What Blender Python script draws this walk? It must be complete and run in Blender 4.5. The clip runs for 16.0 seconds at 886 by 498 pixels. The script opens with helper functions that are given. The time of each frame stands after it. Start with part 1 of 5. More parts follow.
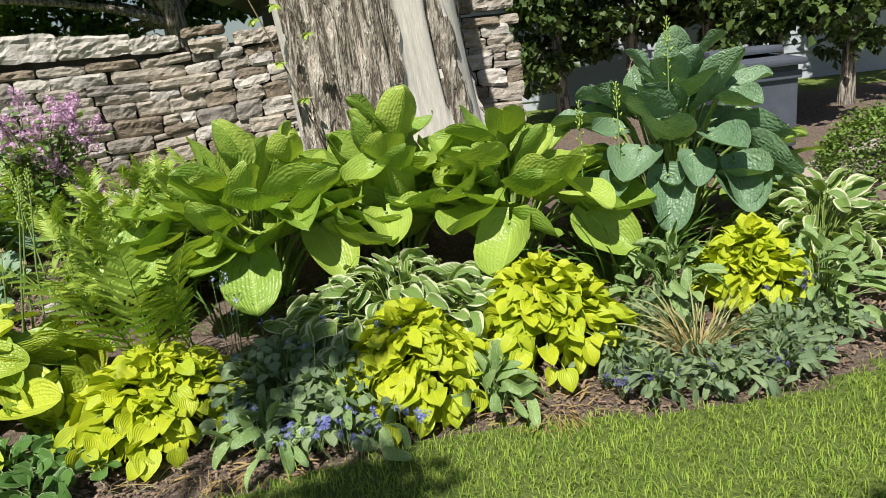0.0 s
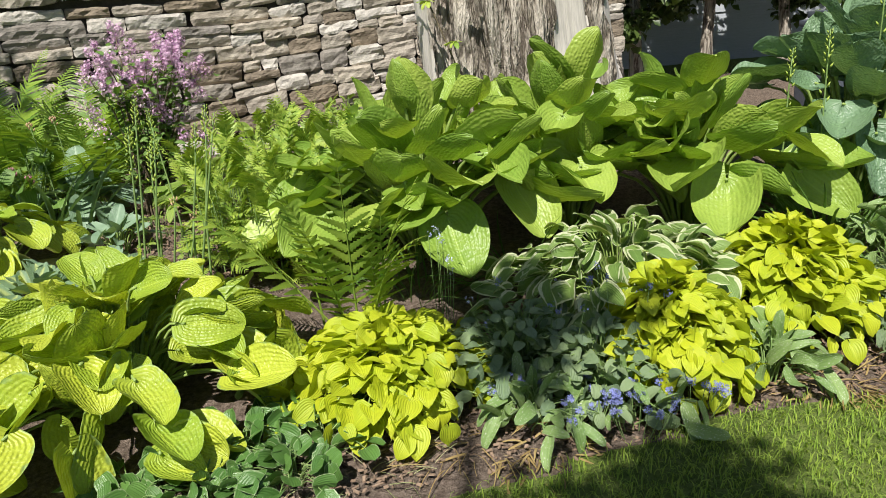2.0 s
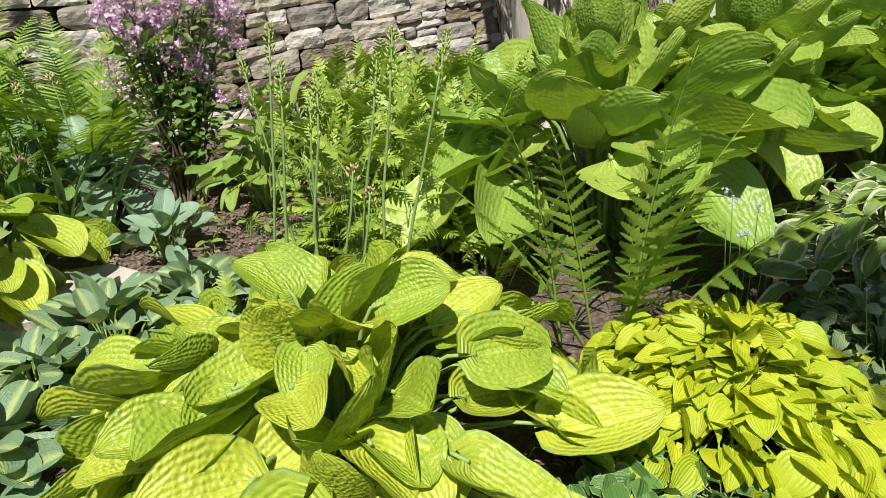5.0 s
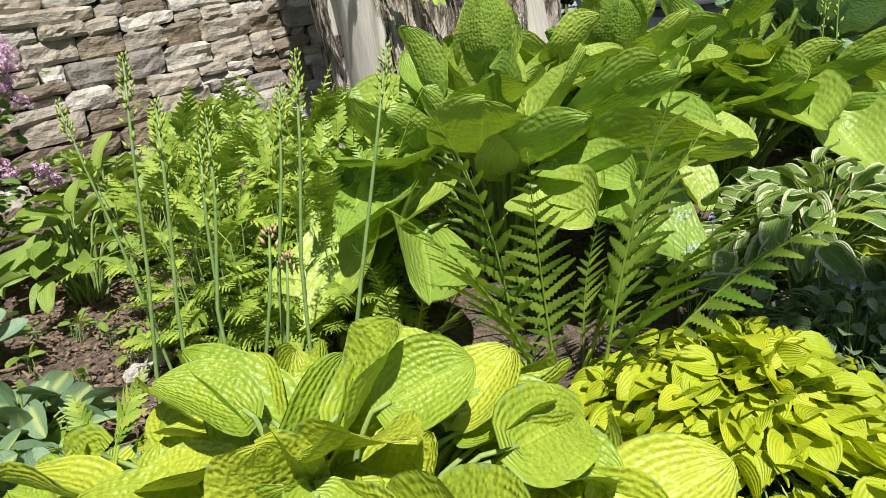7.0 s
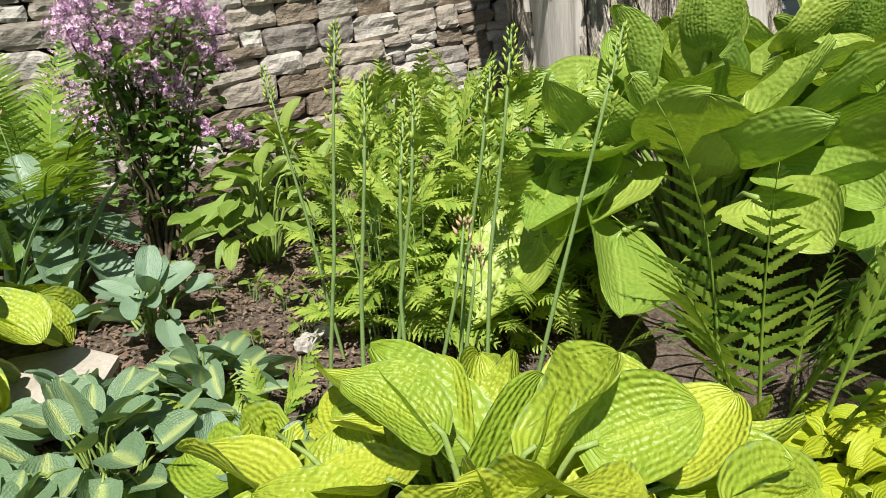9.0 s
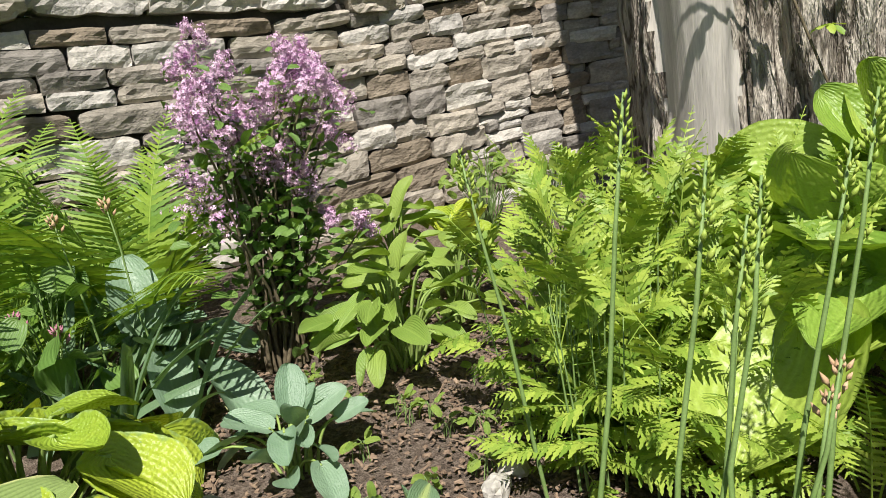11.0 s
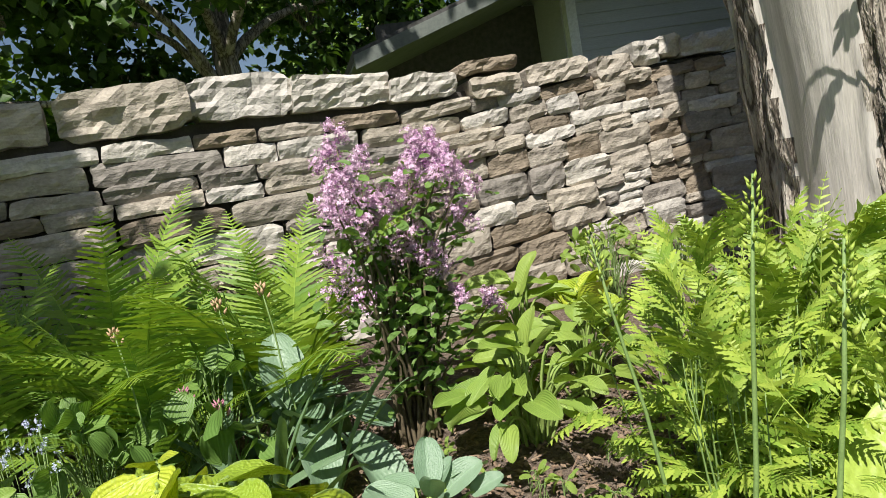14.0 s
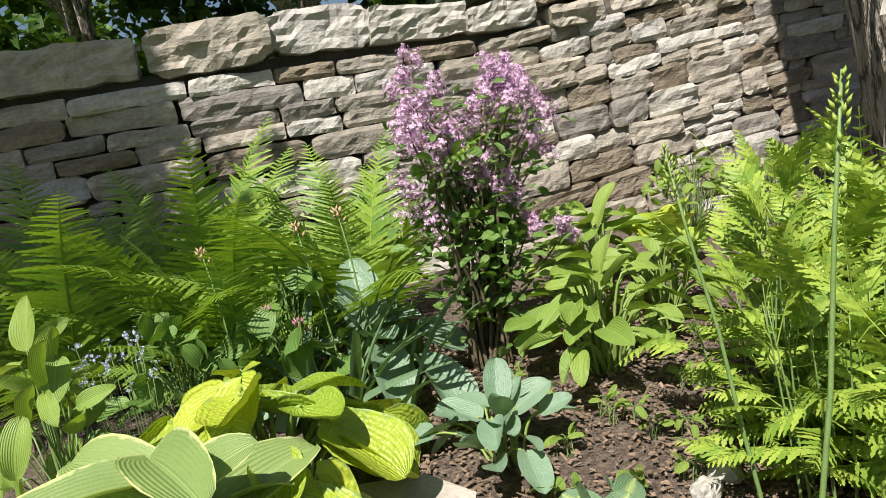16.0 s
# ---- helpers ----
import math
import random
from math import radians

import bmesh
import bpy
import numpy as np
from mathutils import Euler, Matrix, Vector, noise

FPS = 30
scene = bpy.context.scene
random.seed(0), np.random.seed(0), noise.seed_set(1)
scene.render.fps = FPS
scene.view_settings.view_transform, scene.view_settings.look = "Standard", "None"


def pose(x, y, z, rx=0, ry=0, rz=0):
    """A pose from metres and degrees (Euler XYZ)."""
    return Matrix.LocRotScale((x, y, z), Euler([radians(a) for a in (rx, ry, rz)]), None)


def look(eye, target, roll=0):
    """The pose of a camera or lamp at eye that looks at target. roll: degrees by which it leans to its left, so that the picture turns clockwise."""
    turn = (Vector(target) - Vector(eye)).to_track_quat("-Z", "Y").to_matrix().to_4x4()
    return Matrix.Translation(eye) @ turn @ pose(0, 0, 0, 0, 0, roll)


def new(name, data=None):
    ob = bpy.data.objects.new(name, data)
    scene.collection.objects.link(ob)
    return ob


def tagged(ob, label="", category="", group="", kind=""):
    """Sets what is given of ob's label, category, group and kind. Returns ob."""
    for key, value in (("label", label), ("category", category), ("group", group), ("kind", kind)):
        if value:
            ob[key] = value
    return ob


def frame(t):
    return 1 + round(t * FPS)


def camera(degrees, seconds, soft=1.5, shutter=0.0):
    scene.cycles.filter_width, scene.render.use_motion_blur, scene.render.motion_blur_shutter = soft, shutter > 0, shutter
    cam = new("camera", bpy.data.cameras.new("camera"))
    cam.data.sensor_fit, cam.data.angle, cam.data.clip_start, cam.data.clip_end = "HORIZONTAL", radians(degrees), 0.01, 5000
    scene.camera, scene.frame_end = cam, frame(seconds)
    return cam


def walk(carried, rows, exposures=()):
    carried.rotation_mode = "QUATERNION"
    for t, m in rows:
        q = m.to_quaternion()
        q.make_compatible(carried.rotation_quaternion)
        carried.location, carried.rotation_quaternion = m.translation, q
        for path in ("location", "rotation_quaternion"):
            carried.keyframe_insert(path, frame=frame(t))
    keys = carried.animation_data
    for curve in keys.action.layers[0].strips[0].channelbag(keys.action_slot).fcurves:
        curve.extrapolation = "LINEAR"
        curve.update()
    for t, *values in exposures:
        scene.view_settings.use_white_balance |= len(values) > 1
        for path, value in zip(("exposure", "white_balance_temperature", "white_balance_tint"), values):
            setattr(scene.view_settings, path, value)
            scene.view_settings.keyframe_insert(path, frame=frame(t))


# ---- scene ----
cam = camera(65.6, 16.0, 0.9)
PATH = [
    (0, (0.572, -0.299, 1.578), (0.734, 1.616, 1.027), -6.3),
    (0.5, (0.312, -0.164, 1.582), (0.482, 1.743, 1.003), -6.0),
    (1, (0.021, -0.086, 1.569), (0.206, 1.811, 0.964), -5.6),
    (1.5, (-0.33, -0.013, 1.578), (-0.127, 1.875, 0.949), -5.2),
    (2, (-0.633, 0.186, 1.531), (-0.405, 2.065, 0.886), -4.6),
    (2.5, (-0.886, 0.391, 1.532), (-0.658, 2.264, 0.87), -4.5),
    (3, (-1.142, 0.545, 1.546), (-0.904, 2.412, 0.871), -4.2),
    (3.5, (-1.403, 0.722, 1.493), (-1.165, 2.582, 0.797), -4.1),
    (3.7, (-1.505, 0.817, 1.483), (-1.265, 2.673, 0.777), -3.8),
    (5.8, (-1.934, 1.605, 1.239), (-1.223, 3.339, 0.541), -5.8),
    (6, (-1.957, 1.646, 1.241), (-1.213, 3.371, 0.555), -5.8),
    (6.5, (-2.023, 1.803, 1.238), (-1.108, 3.463, 0.601), -6.4),
    (7, (-2.102, 1.946, 1.232), (-1.016, 3.504, 0.607), -6.9),
    (7.5, (-2.139, 2.012, 1.223), (-1.022, 3.547, 0.593), -5.9),
    (8, (-2.117, 2.08, 1.238), (-1.117, 3.693, 0.604), -5.0),
    (8.5, (-2.125, 2.125, 1.241), (-1.291, 3.827, 0.604), -4.5),
    (9, (-2.121, 2.161, 1.239), (-1.411, 3.919, 0.599), -4.6),
    (9.5, (-2.172, 2.293, 1.219), (-1.493, 4.064, 0.584), -5.1),
    (10, (-2.338, 2.495, 1.256), (-1.641, 4.269, 0.651), -5.5),
    (10.2, (-2.383, 2.571, 1.265), (-1.683, 4.351, 0.679), -5.7),
    (12.3, (-2.434, 2.956, 1.361), (-1.89, 4.865, 1.118), -9.5),
    (12.5, (-2.435, 2.953, 1.365), (-1.906, 4.869, 1.142), -9.8),
    (13, (-2.44, 2.94, 1.357), (-1.957, 4.871, 1.169), -10.2),
    (13.5, (-2.461, 2.873, 1.354), (-2.026, 4.816, 1.164), -10.2),
    (14, (-2.483, 2.729, 1.345), (-2.101, 4.681, 1.133), -9.9),
    (14.5, (-2.504, 2.57, 1.297), (-2.176, 4.528, 1.061), -9.6),
    (15, (-2.483, 2.492, 1.298), (-2.227, 4.455, 1.009), -9.4),
    (15.5, (-2.468, 2.55, 1.297), (-2.276, 4.514, 0.977), -9.5),
    (16, (-2.466, 2.713, 1.264), (-2.343, 4.683, 0.938), -10.4),
]
walk(cam, [(t, look(e, g, r)) for t, e, g, r in PATH], [(0, 0.52), (3.7, 0.50), (10.2, 0.50), (12.3, 0.59), (16, 0.59)])

# ---- light ----
SUN_EL, SUN_AZ = radians(57), radians(204)      # azimuth clockwise from +y: behind the walker, a little to the left
to_sun = Vector((math.sin(SUN_AZ) * math.cos(SUN_EL), math.cos(SUN_AZ) * math.cos(SUN_EL), math.sin(SUN_EL)))
world = bpy.data.worlds.new("sky")
scene.world = world
world.use_nodes = True
wn = world.node_tree.nodes
sky = wn.new("ShaderNodeTexSky")
sky.sky_type, sky.sun_disc, sky.sun_elevation, sky.sun_rotation = "NISHITA", False, SUN_EL, SUN_AZ
wn["Background"].inputs["Strength"].default_value = 0.050
world.node_tree.links.new(sky.outputs[0], wn["Background"].inputs["Color"])
sun = new("sun", bpy.data.lights.new("sun", "SUN"))
sun.data.energy, sun.data.angle, sun.data.color = 5.0, radians(0.55), (1.0, 0.955, 0.88)
sun.matrix_world = look((0, 0, 20), Vector((0, 0, 20)) - to_sun)

# ---- materials ----
rnd = random.Random(7)


def mat_base(name, rough=0.7, spec=0.4):
    m = bpy.data.materials.new(name)
    m.use_nodes = True
    p = m.node_tree.nodes["Principled BSDF"]
    p.inputs["Roughness"].default_value = rough
    p.inputs["Specular IOR Level"].default_value = spec
    return m, m.node_tree, p


def nd(tree, kind, **props):
    n = tree.nodes.new(kind)
    for k, v in props.items():
        if k == "op":
            n.operation = v
        elif k == "blend":
            n.blend_type = v
        elif k == "mode":
            n.data_type = v
    return n


def mathn(tree, op, a, b=None, clamp=False):
    n = nd(tree, "ShaderNodeMath", op=op)
    n.use_clamp = clamp
    for i, v in enumerate((a, b)):
        if v is None:
            continue
        if isinstance(v, (int, float)):
            n.inputs[i].default_value = v
        else:
            tree.links.new(v, n.inputs[i])
    return n.outputs[0]


def mixc(tree, fac, a, b, blend="MIX"):
    n = nd(tree, "ShaderNodeMix", mode="RGBA", blend=blend)
    for i, v in ((0, fac), (6, a), (7, b)):
        if isinstance(v, (int, float)):
            n.inputs[i].default_value = v
        elif isinstance(v, tuple):
            n.inputs[i].default_value = (*v, 1)
        else:
            tree.links.new(v, n.inputs[i])
    return n.outputs[2]


def noisen(tree, scale, detail=3.0, vec=None, rough=0.55):
    n = nd(tree, "ShaderNodeTexNoise")
    n.inputs["Scale"].default_value, n.inputs["Detail"].default_value, n.inputs["Roughness"].default_value = scale, detail, rough
    if vec is not None:
        tree.links.new(vec, n.inputs["Vector"])
    return n.outputs[0]


def rampn(tree, val, stops):
    n = nd(tree, "ShaderNodeValToRGB")
    e = n.color_ramp.elements
    while len(e) < len(stops):
        e.new(0.5)
    for i, (p, c) in enumerate(stops):
        e[i].position, e[i].color = p, (*c, 1)
    tree.links.new(val, n.inputs[0])
    return n.outputs[0]


def bumpn(tree, p, height, strength=0.4, dist=0.01):
    n = nd(tree, "ShaderNodeBump")
    n.inputs["Strength"].default_value, n.inputs["Distance"].default_value = strength, dist
    tree.links.new(height, n.inputs["Height"])
    tree.links.new(n.outputs[0], p.inputs["Normal"])
    return n.outputs[0]


def coords(tree):
    return nd(tree, "ShaderNodeTexCoord").outputs["Object"]


def scaled(tree, vec, s):
    n = nd(tree, "ShaderNodeMapping")
    n.inputs["Scale"].default_value = s
    tree.links.new(vec, n.inputs["Vector"])
    return n.outputs[0]


def leaf_mat(name, col, deep, edge=None, edge_at=0.75, heart=None, veins=9, vein=0.5, quilt=0.0, glow=0.35, rough=0.45, spots=None, vary=0.25, bloom=None):
    """A leaf: col to deep by noise, optional margin and heart colours, parallel veins across u, a puckered surface, light through it."""
    m, t, p = mat_base(name, rough, 0.5)
    uv = nd(t, "ShaderNodeUVMap").outputs[0]
    sep = nd(t, "ShaderNodeSeparateXYZ")
    t.links.new(uv, sep.inputs[0])
    v = mathn(t, "ABSOLUTE", mathn(t, "SUBTRACT", mathn(t, "MULTIPLY", sep.outputs[1], 2.0), 1.0))
    obj = coords(t)
    info = nd(t, "ShaderNodeObjectInfo")
    isle = nd(t, "ShaderNodeNewGeometry").outputs["Random Per Island"]
    r = mathn(t, "FRACT", mathn(t, "ADD", info.outputs["Random"], isle))
    big = noisen(t, 3.0, 2.0, obj)
    f = mathn(t, "ADD", mathn(t, "MULTIPLY", big, 0.8), mathn(t, "MULTIPLY", mathn(t, "SUBTRACT", r, 0.5), vary * 3.0), True)
    c = mixc(t, f, col, deep)
    if heart:
        h = mathn(t, "SUBTRACT", mathn(t, "ADD", 1.0, mathn(t, "MULTIPLY", noisen(t, 9.0, 2.0, obj), 0.5)), mathn(t, "MULTIPLY", v, 3.4), True)
        c = mixc(t, h, c, heart)
    if edge:
        n2 = mathn(t, "MULTIPLY", mathn(t, "SUBTRACT", noisen(t, 6.0, 2.0, obj), 0.5), 0.45)
        e = mathn(t, "MULTIPLY", mathn(t, "SUBTRACT", mathn(t, "ADD", v, n2), edge_at), 14.0, True)
        c = mixc(t, e, c, edge)
    if spots:
        vor = nd(t, "ShaderNodeTexVoronoi")
        vor.inputs["Scale"].default_value = 13.0
        t.links.new(uv, vor.inputs["Vector"])
        sp = mathn(t, "MULTIPLY", mathn(t, "SUBTRACT", 0.3, vor.outputs["Distance"]), 8.0, True)
        c = mixc(t, sp, c, spots)
    fine = noisen(t, 60.0, 2.0, obj)
    c = mixc(t, 0.35, c, rampn(t, fine, [(0.3, (0.55, 0.55, 0.55)), (0.7, (1.0, 1.0, 1.0))]), "MULTIPLY")
    if bloom:
        c = mixc(t, mathn(t, "MULTIPLY", noisen(t, 5.0, 3.0, obj), bloom[3]), c, bloom[:3])
    wave = mathn(t, "SINE", mathn(t, "MULTIPLY", v, veins * math.pi * 2.0))
    mid = mathn(t, "MULTIPLY", mathn(t, "SUBTRACT", 0.06, v), 12.0, True)
    c = mixc(t, mathn(t, "MULTIPLY", mid, 0.35), c, tuple(min(1, k * 1.5 + 0.05) for k in col))
    c = mixc(t, mathn(t, "MULTIPLY", mathn(t, "ADD", mathn(t, "MULTIPLY", wave, 0.5), 0.5), 0.14 * vein), c, tuple(k * 0.45 for k in deep))
    height = mathn(t, "MULTIPLY", wave, 0.25 * vein)
    if quilt:
        vq = nd(t, "ShaderNodeTexVoronoi")
        vq.feature = "SMOOTH_F1"
        vq.inputs["Scale"].default_value = 1.0
        t.links.new(scaled(t, uv, (24.0, 20.0, 1.0)), vq.inputs["Vector"])
        height = mathn(t, "SUBTRACT", height, mathn(t, "MULTIPLY", vq.outputs["Distance"], quilt))
    nrm = bumpn(t, p, mathn(t, "ADD", height, mathn(t, "MULTIPLY", fine, 0.1)), 0.55, 0.012)
    t.links.new(c, p.inputs["Base Color"])
    tr = nd(t, "ShaderNodeBsdfTranslucent")
    warm = mixc(t, 1.0, c, (1.0, 1.0, 0.35), "MULTIPLY")
    t.links.new(warm, tr.inputs["Color"])
    t.links.new(nrm, tr.inputs["Normal"])
    mx = nd(t, "ShaderNodeMixShader")
    mx.inputs[0].default_value = glow
    t.links.new(p.outputs[0], mx.inputs[1])
    t.links.new(tr.outputs[0], mx.inputs[2])
    t.links.new(mx.outputs[0], t.nodes["Material Output"].inputs[0])
    return m


def plain_mat(name, a, b, scale=8.0, rough=0.8, bump=0.4, dist=0.01, stretch=(1, 1, 1), fine=None, spec=0.3, vary=0.0):
    m, t, p = mat_base(name, rough, spec)
    vec = scaled(t, coords(t), stretch)
    n1 = noisen(t, scale, 6.0, vec, 0.6)
    n2 = noisen(t, fine or scale * 9, 4.0, vec, 0.6)
    c = rampn(t, n1, [(0.3, a), (0.7, b)])
    c = mixc(t, 0.5, c, rampn(t, n2, [(0.25, (0.45, 0.45, 0.45)), (0.65, (1, 1, 1))]), "MULTIPLY")
    if vary:
        info = nd(t, "ShaderNodeObjectInfo")
        c = mixc(t, vary, c, rampn(t, info.outputs["Random"], [(0.0, (0.40, 0.40, 0.42)), (0.5, (1.0, 0.96, 0.89)), (1.0, (0.70, 0.68, 0.65))]), "MULTIPLY")
    t.links.new(c, p.inputs["Base Color"])
    bumpn(t, p, mathn(t, "ADD", n1, mathn(t, "MULTIPLY", n2, 0.5)), bump, dist)
    return m


M_BIG = leaf_mat("green_hosta_leaf", (0.43, 0.56, 0.10), (0.23, 0.38, 0.055), veins=8, vein=0.4, quilt=0.75, glow=0.28, rough=0.42, vary=0.4)
M_BLUE = leaf_mat("blue_hosta_leaf", (0.17, 0.29, 0.13), (0.10, 0.21, 0.085), veins=8, vein=0.3, quilt=1.3, glow=0.25, rough=0.42, bloom=(0.36, 0.48, 0.42, 0.32))
M_GOLD = leaf_mat("golden_hosta_leaf", (0.53, 0.61, 0.06), (0.31, 0.45, 0.045), edge=(0.32, 0.45, 0.12), edge_at=0.95, veins=7, vein=0.6, quilt=0.9, glow=0.26, rough=0.42, vary=0.4)
M_LIME = leaf_mat("lime_hosta_leaf", (0.62, 0.67, 0.03), (0.38, 0.52, 0.03), veins=5, vein=0.4, glow=0.34, rough=0.48, vary=0.2)
M_VAR = leaf_mat("white_edged_leaf", (0.26, 0.39, 0.10), (0.15, 0.27, 0.06), edge=(0.68, 0.73, 0.46), edge_at=0.72, veins=6, vein=0.6, glow=0.3, rough=0.45)
M_YEDGE = leaf_mat("yellow_edged_leaf", (0.34, 0.46, 0.15), (0.25, 0.37, 0.11), edge=(0.66, 0.70, 0.30), edge_at=0.88, veins=8, vein=0.5, glow=0.3)
M_HEART = leaf_mat("blue_edged_leaf", (0.20, 0.32, 0.16), (0.14, 0.25, 0.11), heart=(0.48, 0.57, 0.18), veins=7, vein=0.2, quilt=0.4, glow=0.25, bloom=(0.34, 0.44, 0.36, 0.25))
M_SMALLBLUE = leaf_mat("powder_blue_leaf", (0.22, 0.35, 0.20), (0.15, 0.28, 0.15), veins=7, vein=0.10, quilt=0.3, glow=0.25, bloom=(0.40, 0.50, 0.42, 0.45))
M_LIGHT = leaf_mat("pale_green_leaf", (0.36, 0.49, 0.10), (0.23, 0.38, 0.07), veins=7, vein=0.4, glow=0.34)
M_FERN = leaf_mat("light_fern_leaf", (0.42, 0.54, 0.085), (0.22, 0.36, 0.045), veins=1, vein=0.05, glow=0.3, rough=0.5, vary=0.5)
M_DARKFERN = leaf_mat("wood_fern_leaf", (0.36, 0.49, 0.07), (0.15, 0.29, 0.035), veins=1, vein=0.05, glow=0.32, rough=0.5, vary=0.4)
M_OSTRICH = leaf_mat("ostrich_fern_leaf", (0.33, 0.48, 0.065), (0.16, 0.31, 0.045), veins=1, vein=0.05, glow=0.36, rough=0.5, vary=0.4)
M_BRUN = leaf_mat("grey_green_leaf", (0.23, 0.33, 0.12), (0.11, 0.20, 0.07), veins=4, vein=0.5, glow=0.25, rough=0.5, vary=0.6, bloom=(0.40, 0.47, 0.40, 0.40))
M_SPOT = leaf_mat("spotted_leaf", (0.27, 0.39, 0.13), (0.16, 0.28, 0.08), veins=3, vein=0.2, glow=0.25, rough=0.55, spots=(0.62, 0.68, 0.54))
M_GALAX = leaf_mat("round_glossy_leaf", (0.13, 0.26, 0.06), (0.07, 0.17, 0.04), edge=(0.3, 0.4, 0.2), edge_at=0.9, veins=4, vein=0.3, glow=0.2, rough=0.3)
M_LILACLEAF = leaf_mat("shrub_leaf", (0.21, 0.35, 0.08), (0.12, 0.24, 0.05), veins=4, vein=0.4, glow=0.32)
M_BLADE = leaf_mat("strap_leaf", (0.17, 0.29, 0.12), (0.11, 0.22, 0.08), veins=6, vein=0.4, glow=0.28, bloom=(0.32, 0.42, 0.36, 0.3))
M_IRIS = leaf_mat("grassy_leaf", (0.13, 0.25, 0.04), (0.08, 0.17, 0.03), veins=4, vein=0.4, glow=0.28)
M_TREE = leaf_mat("maple_leaf", (0.075, 0.15, 0.02), (0.04, 0.095, 0.012), veins=3, vein=0.2, glow=0.35, vary=0.3)
M_CEDAR = leaf_mat("cedar_foliage", (0.09, 0.14, 0.03), (0.045, 0.08, 0.02), veins=2, vein=0.1, glow=0.2, vary=0.4)
M_SHRUB = leaf_mat("clipped_shrub_leaf", (0.20, 0.32, 0.05), (0.11, 0.2, 0.03), veins=3, vein=0.2, glow=0.3, vary=0.4)
M_DRY = leaf_mat("straw", (0.55, 0.42, 0.18), (0.36, 0.24, 0.09), veins=3, vein=0.4, glow=0.2, rough=0.8)
M_DRYGREEN = leaf_mat("fading_blade", (0.56, 0.58, 0.30), (0.36, 0.43, 0.18), veins=3, vein=0.4, glow=0.25, rough=0.7)
M_GRASS = leaf_mat("grass_blade", (0.42, 0.56, 0.08), (0.22, 0.37, 0.045), veins=2, vein=0.2, glow=0.35, rough=0.5, vary=0.35)
M_STEM = plain_mat("green_stem", (0.17, 0.27, 0.08), (0.24, 0.35, 0.12), 20, 0.5, 0.1)
M_PETIOLE = plain_mat("pale_stalk", (0.22, 0.33, 0.08), (0.32, 0.42, 0.12), 12, 0.5, 0.15)
M_WOODY = plain_mat("woody_stem", (0.10, 0.08, 0.05), (0.20, 0.16, 0.10), 30, 0.8, 0.4)
M_BUD = plain_mat("yellow_green_bud", (0.26, 0.38, 0.06), (0.40, 0.48, 0.09), 40, 0.5, 0.2)
M_LILAC = plain_mat("lilac_floret", (0.60, 0.33, 0.54), (0.88, 0.64, 0.82), 18, 0.6, 0.1)
M_LILACBUD = plain_mat("purple_bud", (0.30, 0.10, 0.30), (0.48, 0.20, 0.44), 18, 0.6, 0.1)
M_BLUEFL = plain_mat("blue_floret", (0.15, 0.18, 0.46), (0.30, 0.33, 0.62), 18, 0.6, 0.1)
M_PALEBLUE = plain_mat("pale_blue_floret", (0.42, 0.48, 0.80), (0.72, 0.76, 0.92), 18, 0.6, 0.1)
M_PINK = plain_mat("pink_flower", (0.42, 0.14, 0.22), (0.58, 0.28, 0.36), 18, 0.6, 0.1)
M_WITHER = plain_mat("withered_flower", (0.45, 0.28, 0.16), (0.65, 0.45, 0.28), 30, 0.9, 0.3)
M_DARKFL = plain_mat("dark_violet_floret", (0.06, 0.06, 0.16), (0.14, 0.14, 0.32), 18, 0.7, 0.1)
M_STONE = plain_mat("weathered_limestone", (0.31, 0.28, 0.242), (0.63, 0.58, 0.51), 6.0, 0.92, 0.9, 0.015, (1, 1, 1.7), 45, 0.2, 0.75)
M_PALESTONE = plain_mat("pale_limestone", (0.44, 0.415, 0.38), (0.74, 0.705, 0.65), 6.0, 0.92, 0.9, 0.015, (1, 1, 1.3), 45, 0.2, 0.4)
M_BROWNSTONE = plain_mat("brown_sandstone", (0.20, 0.165, 0.125), (0.36, 0.30, 0.23), 4.0, 0.92, 0.9, 0.025, (1, 1, 2.0), 30, 0.2, 0.3)
# near-black on purpose: the shade between the stones is put into this colour
M_CORE = plain_mat("joint_shade_core", (0.05, 0.045, 0.04), (0.11, 0.10, 0.09), 6, 0.95, 0.5)
M_FLAG = plain_mat("flagstone_face", (0.42, 0.37, 0.31), (0.58, 0.53, 0.46), 5.0, 0.85, 0.4, 0.01, (1, 1, 1), 60)
M_SIDING = plain_mat("grey_siding_paint", (0.40, 0.43, 0.47), (0.48, 0.51, 0.55), 2.0, 0.6, 0.1, 0.004, (1, 6, 30))
M_TRIMW = plain_mat("white_trim_paint", (0.62, 0.65, 0.70), (0.72, 0.75, 0.78), 3.0, 0.55, 0.1)
M_FASCIA = plain_mat("grey_green_fascia_paint", (0.13, 0.15, 0.135), (0.18, 0.20, 0.18), 3.0, 0.7, 0.1)
M_ROOF = plain_mat("dark_shingle_and_porch_shade", (0.06, 0.06, 0.06), (0.12, 0.115, 0.11), 14.0, 0.95, 0.5)
M_BIN = plain_mat("dark_grey_plastic", (0.075, 0.085, 0.11), (0.10, 0.115, 0.145), 6.0, 0.5, 0.1, 0.003, (1, 1, 1), 80, 0.5)
M_GRAVEL = plain_mat("pale_path_gravel", (0.36, 0.31, 0.26), (0.52, 0.46, 0.40), 30.0, 0.95, 0.8, 0.02)
M_CHIP = plain_mat("bark_chip", (0.16, 0.11, 0.08), (0.42, 0.31, 0.23), 14.0, 0.95, 0.5, 0.01, (1, 1, 1), None, 0.2, 0.6)


